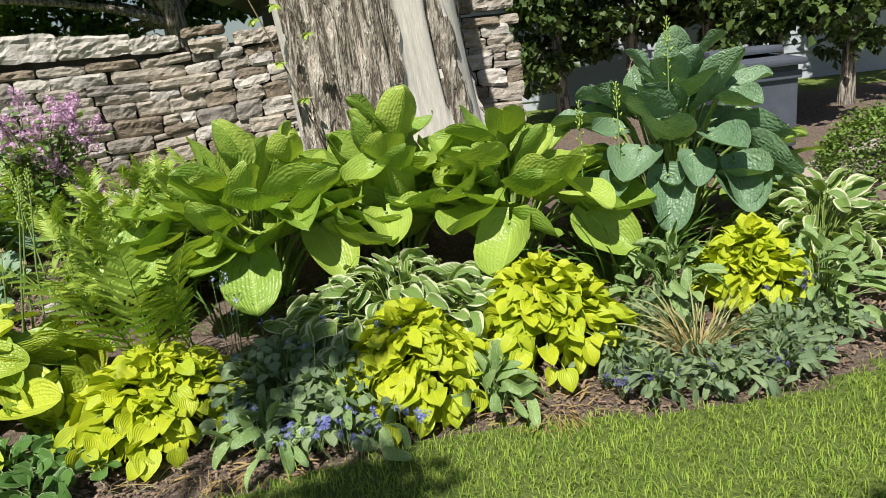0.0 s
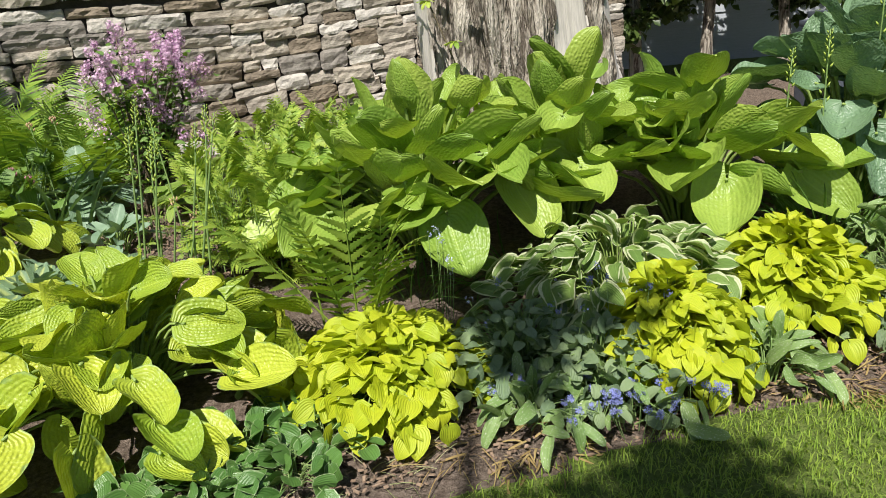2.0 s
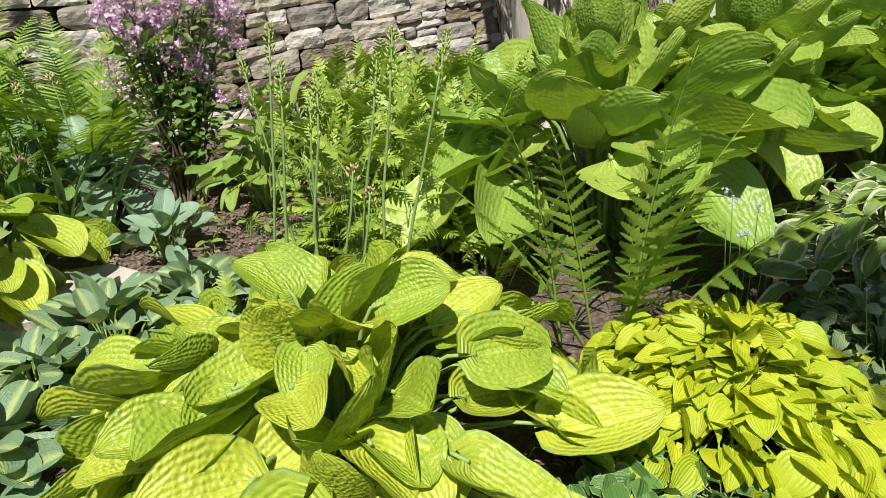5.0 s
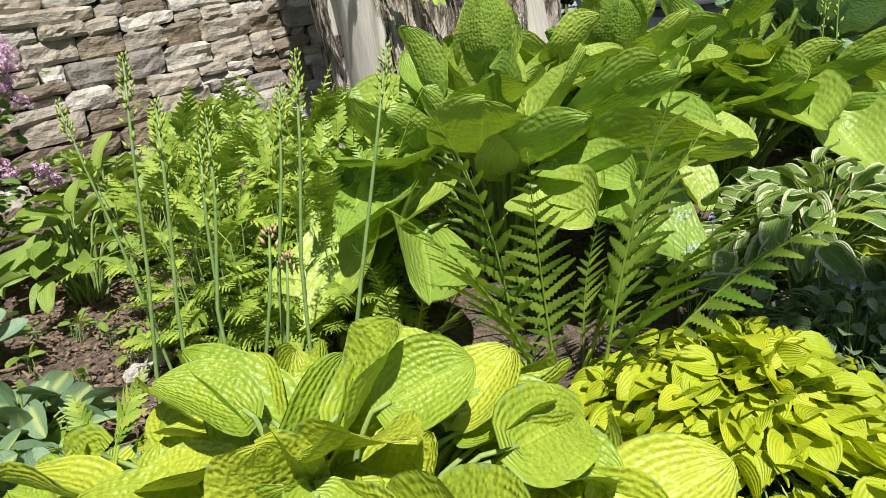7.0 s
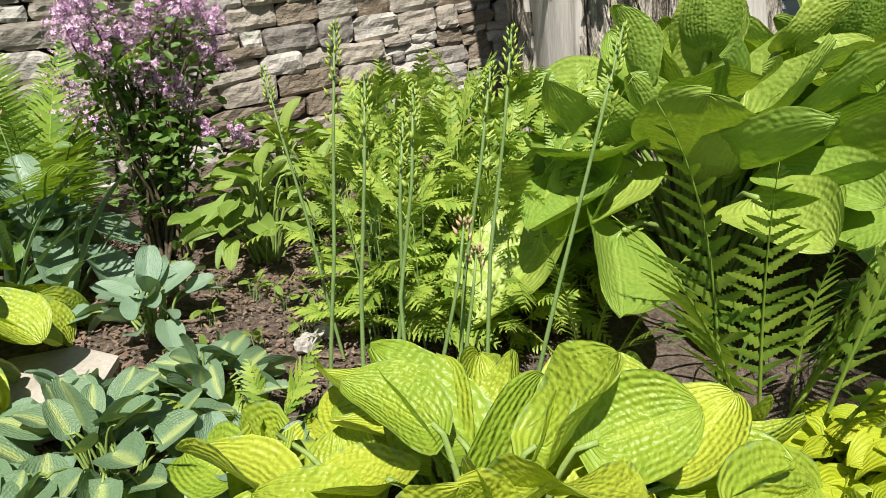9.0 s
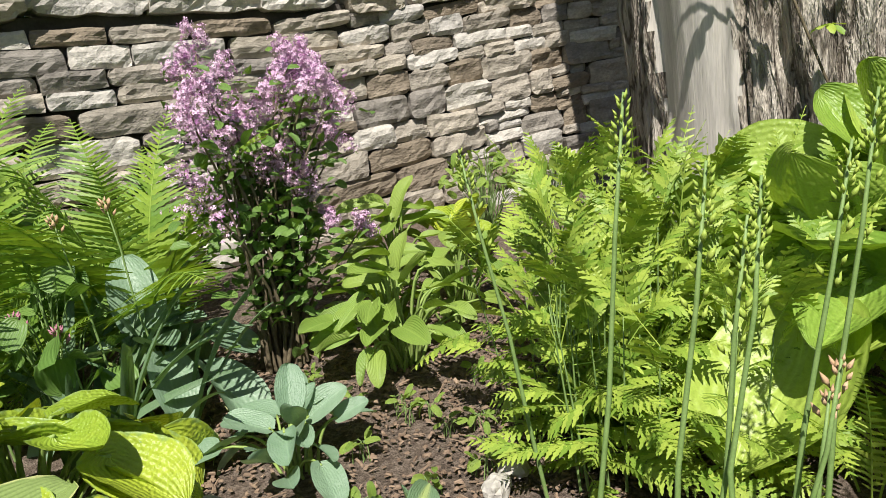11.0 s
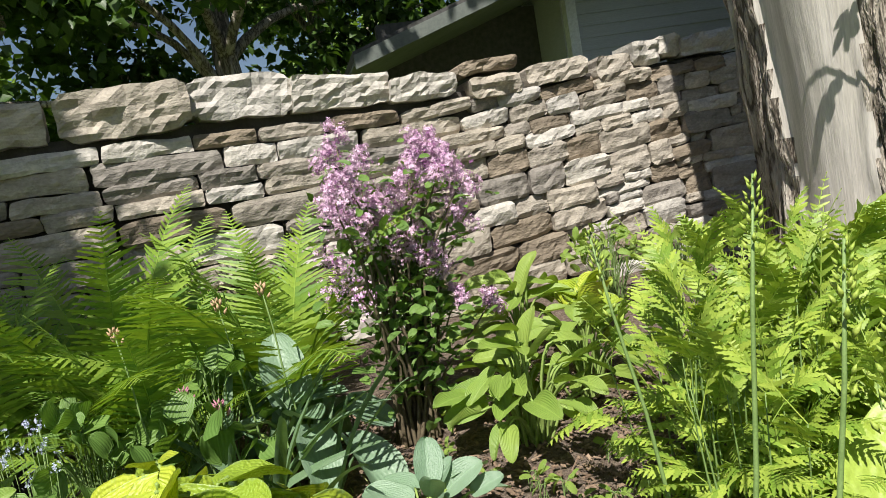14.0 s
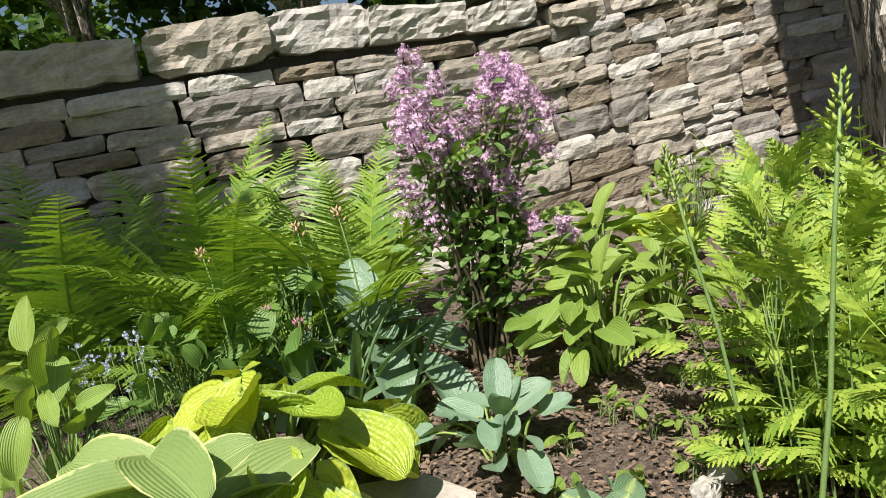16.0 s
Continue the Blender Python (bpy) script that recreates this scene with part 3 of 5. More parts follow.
def build_wall():
    rg = random.Random(21)
    # backing behind the stones, coloured dark for the shade in the open joints
    core = Build()
    xs = list(np.arange(-9, 2.16, 0.3)) + [2.18]
    for i in range(len(xs) - 1):
        q = []
        for x in (xs[i], xs[i + 1]):
            a = wall_dir(x)
            nx, ny = -math.sin(a), math.cos(a)
            y = wall_line(x)
            q += [(x + nx * 0.1, y + ny * 0.1), (x + nx * 0.5, y + ny * 0.5)]
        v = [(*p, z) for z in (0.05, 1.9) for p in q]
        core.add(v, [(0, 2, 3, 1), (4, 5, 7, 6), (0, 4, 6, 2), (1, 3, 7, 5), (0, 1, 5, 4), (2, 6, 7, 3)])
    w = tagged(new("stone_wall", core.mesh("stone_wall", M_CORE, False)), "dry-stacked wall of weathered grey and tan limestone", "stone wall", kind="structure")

    def lay(x, z, wd, h, mat, tilt=0.0, proud=0.0, rough=1.0):
        a = wall_dir(x)
        me = stone_mesh(wd, h, 0.3, mat, rg, rough)
        m = Matrix.Translation((x + math.sin(a) * proud, wall_line(x) - math.cos(a) * proud, z)) @ Matrix.Rotation(a, 4, "Z") @ Matrix.Rotation(radians(tilt), 4, "Y")
        put("stone", me, w, m)

    def rise(x):
        """How far the courses climb towards the trunk."""
        return 0.10 * max(0.0, x + 1.6) if x < 0.6 else 0.22

    # courses from the ground up: height and usual stone length
    z, row = 0.08, 0
    while z < 1.80:
        h = rg.choice([0.10, 0.13, 0.15, 0.17, 0.19])
        if z + h > 1.84:
            h = 1.86 - z
        x = -6.4 + rg.uniform(0, 0.3)
        while x < 2.2:
            big = x < -1.2
            wd = rg.uniform(0.30, 0.75) if big else rg.uniform(0.18, 0.46)
            wd = min(wd, 2.3 - x)
            if wd < 0.12:
                break
            cx = x + wd / 2
            zz = z + h / 2 + rise(cx) * (1 - z / 2.2)
            tilt = -math.degrees(0.08) if -1.6 < cx < 0.6 else 0.0
            pick = rg.random()
            mat = M_STONE if pick < 0.66 else M_PALESTONE if pick < 0.86 else M_BROWNSTONE
            if h > 0.14 and rg.random() < (0.22 if big else 0.4):
                k = rg.uniform(0.4, 0.6)
                lay(cx, zz - h / 2 + h * k / 2, wd * 0.99, h * k * 0.98, mat, tilt + rg.uniform(-1.5, 1.5), rg.uniform(-0.02, 0.02))
                cut = rg.uniform(0.35, 0.65)
                lay(x + wd * cut / 2, zz + h / 2 - h * (1 - k) / 2, wd * cut * 0.97, h * (1 - k) * 0.95, M_STONE, tilt + rg.uniform(-2, 2), rg.uniform(-0.03, 0.02))
                lay(x + wd * (1 + cut) / 2, zz + h / 2 - h * (1 - k) / 2, wd * (1 - cut) * 0.97, h * (1 - k) * 0.95, M_PALESTONE if pick > 0.5 else M_STONE, tilt + rg.uniform(-2, 2), rg.uniform(-0.03, 0.02))
            else:
                lay(cx, zz, wd * 0.99, h * rg.uniform(0.93, 1.02), mat, tilt + rg.uniform(-1.6, 1.6), rg.uniform(-0.02, 0.025))
            x += wd
        z += h
        row += 1
    # cap stones, one by one: middle, length, height, top, kind
    caps = [(-5.6, 0.7, 0.22, 2.06, 0), (-4.85, 0.78, 0.25, 2.10, 0), (-4.1, 0.72, 0.24, 2.12, 0), (-3.35, 0.72, 0.26, 2.14, 0), (-2.68, 0.62, 0.30, 2.17, 1), (-2.07, 0.64, 0.22, 2.10, 1),
            (-1.52, 0.50, 0.17, 2.03, 1), (-1.03, 0.44, 0.11, 2.10, 2), (-0.98, 0.40, 0.16, 1.98, 0), (-0.5, 0.46, 0.16, 2.02, 0), (-0.05, 0.30, 0.16, 2.0, 0), (0.22, 0.24, 0.16, 2.06, 1),
            (0.42, 0.2, 0.17, 2.10, 1), (0.75, 0.46, 0.14, 2.06, 1), (1.2, 0.42, 0.15, 2.08, 0), (1.62, 0.4, 0.14, 2.08, 2), (2.03, 0.44, 0.15, 2.09, 0)]
    for x, wd, h, top, kind in caps:
        lay(x, top - h / 2, wd, h, (M_STONE, M_PALESTONE, M_BROWNSTONE)[kind], rg.uniform(-2.5, 2.5), rg.uniform(0.01, 0.05), 1.8)
    return w


# ---- the old trunk ----


def build_trunk():
    e = thing("old_tree_trunk", "massive weathered tree trunk with peeling bark and bare grey wood", "tree trunk", 0.75, 5.7, 0.2)
    n, rows = 240, 70

    def dif(a, c):
        return (a - c + math.pi) % TAU - math.pi

    def is_bare(a, z):
        k = 0.16 * noise.noise(Vector((a * 2, z * 0.9, 4))) + 0.05 * noise.noise(Vector((a * 5, z * 6, 9)))
        return max(0.38 - abs(dif(a + k, 3.24)), 0.30 - abs(dif(a + k, 5.25)), 0.22 - abs(dif(a + k, 5.92)))

    def radius(a, z):
        r = 0.75 + 0.13 * math.exp(-z * 2.2) - 0.012 * z
        r += 0.04 * math.cos(3 * a + 0.7) + 0.03 * math.cos(5 * a + 1.9)
        r += (0.10 * max(0, math.cos(4 * a + 0.4)) + 0.07 * max(0, math.cos(7 * a))) * math.exp(-z * 3.5)
        for fa, dp, wd in ((4.62, 0.11, 0.10), (4.93, 0.05, 0.05), (3.86, 0.06, 0.06), (5.62, 0.13, 0.07), (4.2, 0.05, 0.05)):
            r -= dp * math.exp(-(dif(a + 0.05 * math.sin(z * 1.7 + fa), fa) / wd) ** 2)
        x, y = math.cos(a), math.sin(a)
        w = min(1.0, max(0.0, is_bare(a, z) / 0.09 + 0.5))
        smooth = r - 0.03 + 0.006 * noise.noise(Vector((x * 40, y * 40, z * 1.5)))
        f = abs(noise.noise(Vector((x * 12 + 0.15 * math.sin(z * 6), y * 12, z * 1.3)))) * 1.6
        f2 = abs(noise.noise(Vector((x * 27, y * 27, z * 3.2 + 5)))) * 1.3
        return w * smooth + (1 - w) * (r - 0.045 + 0.10 * min(f, 1) ** 0.7 + 0.028 * min(f2, 1))

    vs = []
    zs = [-0.1 + 5.6 * (j / rows) ** 1.5 for j in range(rows + 1)]
    for z in zs:
        for i in range(n):
            a = TAU * i / n
            r = radius(a, max(z, 0))
            vs.append((math.cos(a) * r - 0.10 * (z - 0.6), math.sin(a) * r + 0.02 * z, z))
    f1, f2 = [], []
    for j in range(rows):
        for i in range(n):
            k = (i + 1) % n
            (f2 if is_bare(TAU * (i + 0.5) / n, (zs[j] + zs[j + 1]) / 2) > 0 else f1).append((j * n + i, j * n + k, (j + 1) * n + k, (j + 1) * n + i))
    f1.append(tuple(range(rows * n, (rows + 1) * n)))
    put("bark", mesh_of("bark", vs, f1, M_BARK), e, None, "deeply furrowed grey-brown bark")
    put("bare_wood", mesh_of("bare_wood", vs, f2, M_BARE), e, None, "smooth silver-grey bare wood")
    return e


build_trunk()

# ---- big hostas ----
BIG = blades(10, M_BIG, "leaf", 16, 14, 0.96, 0.34, 0.26, 0.26, 0.42, 0.13, 0.024, 0.36, 5, 0.98)
BLUE = blades(8, M_BLUE, "leaf", 16, 14, 0.90, 0.34, 0.22, 0.36, 0.5, 0.11, 0.03, 0.42, 9, 0.98)
GOLD = blades(12, M_GOLD, "leaf", 16, 14, 0.92, 0.35, 0.22, 0.24, 0.55, 0.11, 0.026, 0.32, 13, 0.92)
LIME = blades(8, M_LIME, "leaf", 8, 6, 0.98, 0.28, 0.22, 0.24, 0.45, 0.10, 0.0, 0.05, 17, 1.35)
VAR = blades(8, M_VAR, "leaf", 9, 8, 0.60, 0.38, 0.08, 0.30, 0.7, 0.16, 0.0, 0.05, 19, 0.95)
YEDGE = blades(4, M_YEDGE, "leaf", 10, 10, 0.62, 0.40, 0.1, 0.4, 0.6, 0.05, 0.0, 0.0, 23)
HEART = blades(5, M_HEART, "leaf", 10, 8, 0.72, 0.40, 0.12, 0.28, 0.45, 0.07, 0.01, 0.16, 29, 0.9)
SBLUE = blades(5, M_SMALLBLUE, "leaf", 10, 8, 0.66, 0.42, 0.12, 0.30, 0.5, 0.05, 0.012, 0.16, 31, 0.85)
LIGHT = blades(6, M_LIGHT, "leaf", 10, 8, 0.52, 0.40, 0.06, 0.30, 0.6, 0.08, 0.0, 0.10, 37, 1.0)

GIANT = "giant green hosta with broad puckered leaves before the trunk"
hosta("giant_hosta", GIANT, -0.24, 4.14, 74, 0.92, 0.98, 0.38, BIG, 101, 78, -16, "giant hostas", 0.52, 18, M_PETIOLE, 0.011, 0.9, "leaf", "hosta", 0, 1.6)
hosta("giant_hosta", GIANT, 0.66, 4.24, 54, 0.82, 0.98, 0.37, BIG, 131, 78, -14, "giant hostas", 0.52, 18, M_PETIOLE, 0.011, 0.9, "leaf", "hosta", 0, 1.6)
hosta("giant_hosta", GIANT, 1.40, 4.10, 64, 0.88, 0.92, 0.37, BIG, 102, 78, -18, "giant hostas", 0.52, 18, M_PETIOLE, 0.011, 0.9, "leaf", "hosta", 0, 1.6)
hosta("blue_hosta", "tall blue-green hosta with puckered cupped leaves", 2.62, 4.25, 76, 0.84, 1.28, 0.36, BLUE, 103, 80, -30, "", 0.56, 18, M_PETIOLE, 0.011, 1.0, "leaf", "hosta", 0, 1.5)
hosta("green_hosta", "leafy green hosta behind the white-edged hostas", 3.35, 4.5, 36, 0.6, 0.72, 0.30, LIGHT, 133, 70, -40, "", 0.7, 22)
hosta("golden_hosta", "large golden-yellow hosta with ribbed leaves spilling over the bed", -1.72, 3.02, 150, 0.90, 0.58, 0.26, GOLD, 104, 60, -46, "golden hostas", 0.80, 25, M_PETIOLE, 0.007, 1.0, "leaf", "hosta", 0, 1.05)
hosta("golden_hosta", "golden-yellow hosta beside a flagstone", -2.98, 4.72, 46, 0.58, 0.50, 0.245, GOLD, 105, 12, -40, "golden hostas", 0.62, 11, M_PETIOLE, 0.007, 1.0, "leaf", "hosta", 0, 1.1)
hosta("white_edged_hosta", "low hosta with white-edged leaves under the giant hosta", 0.60, 3.20, 190, 0.74, 0.48, 0.18, VAR, 106, 34, -26, "white-edged hostas", 0.62, 24, M_PETIOLE, 0.004, 0.75)
hosta("white_edged_hosta", "wide hosta with narrow white-edged leaves at the bed's end", 3.3, 3.62, 200, 0.84, 0.46, 0.18, VAR, 107, 40, -40, "white-edged hostas", 0.8, 24, M_PETIOLE, 0.004)
for k, (x, y, r, h) in enumerate(((-0.60, 2.82, 0.49, 0.33), (0.62, 2.72, 0.41, 0.42), (1.34, 2.98, 0.48, 0.45), (2.6, 3.22, 0.40, 0.40))):
    hosta("lime_hosta", "dense mound of small lime-yellow hosta leaves", x, y, 298 if k != 3 else 170, r, h, 0.098, LIME, 110 + k, 40, -30, "lime hosta mounds", 0.85, 26, M_PETIOLE, 0.003, 1.0, "leaf", "hosta", 260)
hosta("pale_hosta", "pale green hosta with pointed leaves on bare soil", -1.72, 5.36, 50, 0.42, 0.46, 0.20, LIGHT, 120, 56, -22, "pale hostas", 0.66, 18, M_PETIOLE, 0.006, 1.0, "leaf", "hosta", 0, 1.1)
hosta("pale_hosta", "paler green hosta behind it on bare soil", -1.36, 5.62, 32, 0.36, 0.44, 0.19, LIGHT, 138, 56, -20, "pale hostas", 0.66, 18, M_PETIOLE, 0.006, 1.0, "leaf", "hosta", 0, 1.1)
hosta("pale_hosta", "dull green hosta at the foot of the stone wall", -1.45, 6.25, 26, 0.38, 0.46, 0.27, LIGHT, 134, 40, -25, "pale hostas", 0.6, 18)
hosta("yellow_hosta", "small yellow hosta at the foot of the stone wall", -1.05, 6.35, 9, 0.2, 0.36, 0.2, GOLD, 135, 70, 20, "", 0.5, 20)
hosta("powder_blue_hosta", "small powder-blue hosta beside the flagstone", -2.25, 4.85, 26, 0.30, 0.24, 0.16, SBLUE, 121, 60, -20, "powder-blue hostas", 0.65, 20, M_PETIOLE, 0.005)
tall_blue = hosta("powder_blue_hosta", "powder-blue hosta with one tall upright leaf", -2.66, 5.52, 13, 0.46, 0.34, 0.30, SBLUE, 122, 42, -22, "powder-blue hostas", 0.6, 16, M_PETIOLE, 0.008, 1.0, "leaf", "hosta", 0, 1.1)
put("leaf", SBLUE[1], tall_blue, leaf_pose(Vector((0.0, 0.05, 0.26)), 100, 74, 8, 0.34))
put("stalk", mesh_of("stalk", *tube(bend((0, 0, -0.02), (0.0, 0.05, 0.27), 0.02, 5), [0.009 - 0.0005 * k for k in range(6)], 5), M_PETIOLE), tall_blue)
hosta("blue_edged_hosta", "hosta with pale-hearted blue-edged leaves", -2.4, 3.95, 46, 0.42, 0.26, 0.18, HEART, 123, 65, -15, "", 0.7, 20, M_PETIOLE, 0.004)
hosta("yellow_edged_hosta", "hosta with large ribbed cream-edged leaves", -3.10, 4.22, 18, 0.40, 0.58, 0.36, YEDGE, 124, 40, -25, "", 0.6, 20)
hosta("blue_edged_hosta", "hosta with pale-hearted blue-edged leaves", -2.68, 3.25, 40, 0.40, 0.28, 0.2, HEART, 137, 60, -20, "blue-edged hostas", 0.7, 20, M_PETIOLE, 0.004)

for k, (x, y, n, r, L) in enumerate(((-2.12, 4.2, 34, 0.26, 0.14), (-2.62, 3.75, 36, 0.30, 0.16), (-2.1, 3.72, 30, 0.24, 0.14), (-2.5, 4.25, 24, 0.2, 0.12))):
    hosta("blue_edged_hosta", "small hosta with pale-hearted blue-edged leaves", x, y, n, r, 0.2, L, HEART if k < 2 else SBLUE, 140 + k, 62, -15, "blue-edged hostas", 0.7, 24, M_PETIOLE, 0.004)

# ---- ferns ----
FR_LIGHT = [frond_mesh("frond", M_FERN, 10, 0.27, 40 + i, 0.45, 4, 1.0, 0.24, 56) for i in range(5)]
FR_DARK = [frond_mesh("frond", M_DARKFERN, 15, 0.165, 50 + i, 0.25 + 0.15 * i, 8, 1.0, 0.135, 54) for i in range(4)]
FR_UP = [frond_mesh("frond", M_FERN, 20, 0.115, 70 + i, 0.2 + 0.12 * i, 6, 1.0, 0.17, 60) for i in range(4)]
FR_OST = [frond_mesh("frond", M_OSTRICH, 42, 0.23, 60 + i, 0.5 + 0.1 * i, 5, 1.0, 0.068, 66) for i in range(4)]


def bushy_fern(label, x, y, stems, tall, seed, group):
    """Upright stems with small fronds held out level all the way up."""
    rg = random.Random(seed)
    e = thing("light_fern", label, "fern", x, y, None, group)
    for i in range(stems):
        a, r = rg.random() * TAU, 0.15 * math.sqrt(rg.random())
        base = Vector((math.cos(a) * r, math.sin(a) * r, -0.02))
        h = tall * rg.uniform(0.75, 1.08)
        top = Vector((base.x * 1.4 + rg.gauss(0, 0.03), base.y * 1.4 + rg.gauss(0, 0.03), h))
        pts = bend(base, top, -0.3, 6)
        put("stem", mesh_of("stem", *tube(pts, [0.005 - 0.0006 * k for k in range(7)], 5), M_STEM), e)
        for k in range(8):
            t = 0.22 + 0.78 * k / 7
            p = pts[0].lerp(pts[-1], t) if k in (0, 7) else pts[min(6, int(t * 6))]
            put("frond", FR_LIGHT[rg.randrange(5)], e, leaf_pose(p, rg.random() * 360, rg.gauss(12, 18) if k < 6 else rg.uniform(40, 80), rg.gauss(0, 20), rg.uniform(0.22, 0.34)))
    return e


for k, (x, y, h) in enumerate(((-1.42, 4.28, 0.62), (-1.12, 4.2, 0.60), (-0.85, 4.25, 0.60), (-1.22, 4.55, 0.70), (-0.9, 4.62, 0.68), (-1.45, 4.6, 0.72), (-0.62, 4.5, 0.66), (-1.05, 4.9, 0.72), (-0.66, 4.85, 0.7))):
    bushy_fern("bushy light green fern with toothed fronds on upright stems", x, y, 9, h * 0.88, 200 + k, "light ferns")
for k, (x, y, n, length) in enumerate(((-1.28, 4.4, 5, 0.86), (-0.95, 4.4, 6, 0.90), (-1.22, 4.8, 6, 0.9), (-0.92, 4.85, 6, 0.95), (-0.68, 4.6, 5, 0.92))):
    fern("light_fern", "light green fern with upright toothed fronds", x, y, n, length, FR_UP, 250 + k, 88, 70, 0.14, "light ferns")
fern("light_fern", "low light green fern beside the giant hosta", -0.92, 3.92, 7, 0.58, FR_UP, 258, 78, 40, 0.1, "light ferns")
fern("wood_fern", "arching green fern with toothed feathery fronds", -0.70, 3.38, 7, 1.05, FR_DARK, 210, 82, 58, 0.20, "wood ferns", -175, -30)
for k, (x, y, n) in enumerate(((-2.72, 6.12, 14), (-3.42, 6.15, 14), (-4.05, 5.9, 14), (-3.2, 5.72, 8))):
    fern("ostrich_fern", "tall shuttlecock fern by the stone wall", x, y, n + 3, 1.32 if k < 3 else 0.85, FR_OST, 220 + k, 80, 40, 0.07, "ostrich ferns", 40, 320)

# ---- flower stalks ----


def flower_stalk(x, y, z, bx, by, label, group, buds=26, spike=0.16, thick=0.008, shade=M_BUD, stem=M_STEM, seed=1, budsize=0.008, category="flower stalk"):
    """A leafless stalk from the soil at (bx, by) to (x, y, z), with buds packed on its top."""
    rg = random.Random(seed)
    g = ground_z(bx, by)
    e = thing("flower_stalk", label, category, bx, by, g, group)
    top = Vector((x - bx, y - by, z - g))
    mid = top * 0.5 + Vector((rg.uniform(-0.02, 0.02), rg.uniform(-0.02, 0.02), 0))
    pts = [Vector((0, 0, -0.02)), top * 0.25 + mid * 0.02, mid, top * 0.78 + Vector((0, 0, 0)), top]
    put("stem", mesh_of("stem", *tube(pts, [thick, thick * 0.95, thick * 0.85, thick * 0.7, thick * 0.4], 7), stem), e)
    b = Build()
    d = top.normalized()
    ico = [(0, 0, 1.6), (0.9, 0, 0.2), (0, 0.9, 0.2), (-0.9, 0, 0.2), (0, -0.9, 0.2), (0, 0, -1)]
    icf = [(0, 1, 2), (0, 2, 3), (0, 3, 4), (0, 4, 1), (5, 2, 1), (5, 3, 2), (5, 4, 3), (5, 1, 4)]
    for k in range(buds):
        s = (k / buds)
        a = k * 2.4
        r = thick + budsize * 1.5 * (1 - s * 0.75)
        p = top - d * spike * (1 - s) * (1 if s > 0.25 else 1.8 - s * 3) + Vector((math.cos(a) * r, math.sin(a) * r, 0))
        sz = budsize * (1.1 - 0.5 * s) * rg.uniform(0.8, 1.2)
        m = Matrix.Translation(p) @ Matrix.Rotation(a, 4, "Z") @ Matrix.Rotation(0.5, 4, "Y") @ Matrix.Diagonal((sz * 0.8, sz * 0.8, sz * 1.5, 1))
        b.add(ico, icf, None, m)
    tagged(put("bud_mass", b.mesh("bud_mass", shade), e), kind="stuff")
    return e


SPIRE = "slender pale green flower stalk with a knob of yellow-green buds"
for k, (x, y, z, bx, by) in enumerate(((-1.67, 3.85, 1.25, -1.83, 3.85), (-1.67, 3.65, 1.14, -1.79, 3.66), (-1.59, 3.65, 1.04, -1.71, 3.68), (-1.56, 3.65, 1.10, -1.69, 3.6),
                                       (-1.36, 3.65, 1.13, -1.54, 3.66), (-1.30, 3.65, 1.21, -1.46, 3.64), (-1.21, 3.35, 1.20, -1.50, 3.42), (-1.77, 4.4, 1.14, -1.66, 4.3), (-1.5, 3.55, 0.80, -1.62, 3.56), (-1.44, 3.62, 0.70, -1.55, 3.6))):
    flower_stalk(x, y, z, bx, by, SPIRE, "flower spires", 30 if k < 8 else 9, 0.14 if k < 8 else 0.03, 0.0062, M_BUD if k < 8 else M_WITHER, M_STEM, 300 + k, 0.0075)
for k, (x, y, z) in enumerate(((2.43, 3.9, 1.64), (2.08, 3.85, 1.29), (1.83, 3.8, 1.21))):
    flower_stalk(x, y, z, x + (0.05 if k != 2 else 0.0), y + 0.05, "tall hosta flower stalk with a bud at the tip", "hosta flower stalks", 24, 0.22, 0.006, M_BUD, M_STEM, 320 + k, 0.010)

# ---- grassy and strap-leaved plants ----


def tuft(name, label, x, y, n, length, width, mat, seed, up=80, down=20, spread=0.1, droop=1.1, group="", category="grass tuft", z=None):
    rg = random.Random(seed)
    e = thing(name, label, category, x, y, z, group)
    ms = []
    for i in range(4):
        v, f, uv = blade(9, 2, width, 0.35, 0.0, 0.5, droop * (0.5 + 0.35 * i), 0.01, 0.0, 0.0, seed + i, 0.3, 0.5)
        ms.append(mesh_of("blade", v, f, mat, uv))
    for i in range(n):
        q = rg.random()
        az = rg.random() * 360
        r = spread * math.sqrt(rg.random())
        put("blade", ms[rg.randrange(4)], e, leaf_pose(Vector((math.cos(radians(az)) * r, math.sin(radians(az)) * r, -0.01)), az + rg.uniform(-40, 40), up + (down - up) * q, rg.uniform(-40, 40), length * rg.uniform(0.6, 1.1)))
    return e


tuft("iris_clump", "dense clump of narrow dark green iris leaves", 2.0, 3.55, 70, 0.62, 0.035, M_IRIS, 400, 88, 55, 0.22, 1.3, "", "iris")
tuft("iris_clump", "thin arching grassy leaves in deep shade", 0.15, 3.55, 26, 0.5, 0.022, M_IRIS, 401, 80, 25, 0.2, 1.2, "", "iris")
tuft("iris_clump", "thin arching grassy leaves in deep shade", -0.40, 3.62, 40, 0.42, 0.03, M_IRIS, 414, 85, 30, 0.24, 1.2, "", "iris")
tuft("fading_bulb_tuft", "yellowing tuft of collapsed bulb leaves", 2.02, 2.68, 120, 0.42, 0.020, M_DRYGREEN, 402, 72, 18, 0.1, 0.9)
tuft("straw_tuft", "tan dead blades in the heart of a tuft", 2.02, 2.66, 90, 0.28, 0.028, M_DRY, 403, 75, 22, 0.09, 0.8)
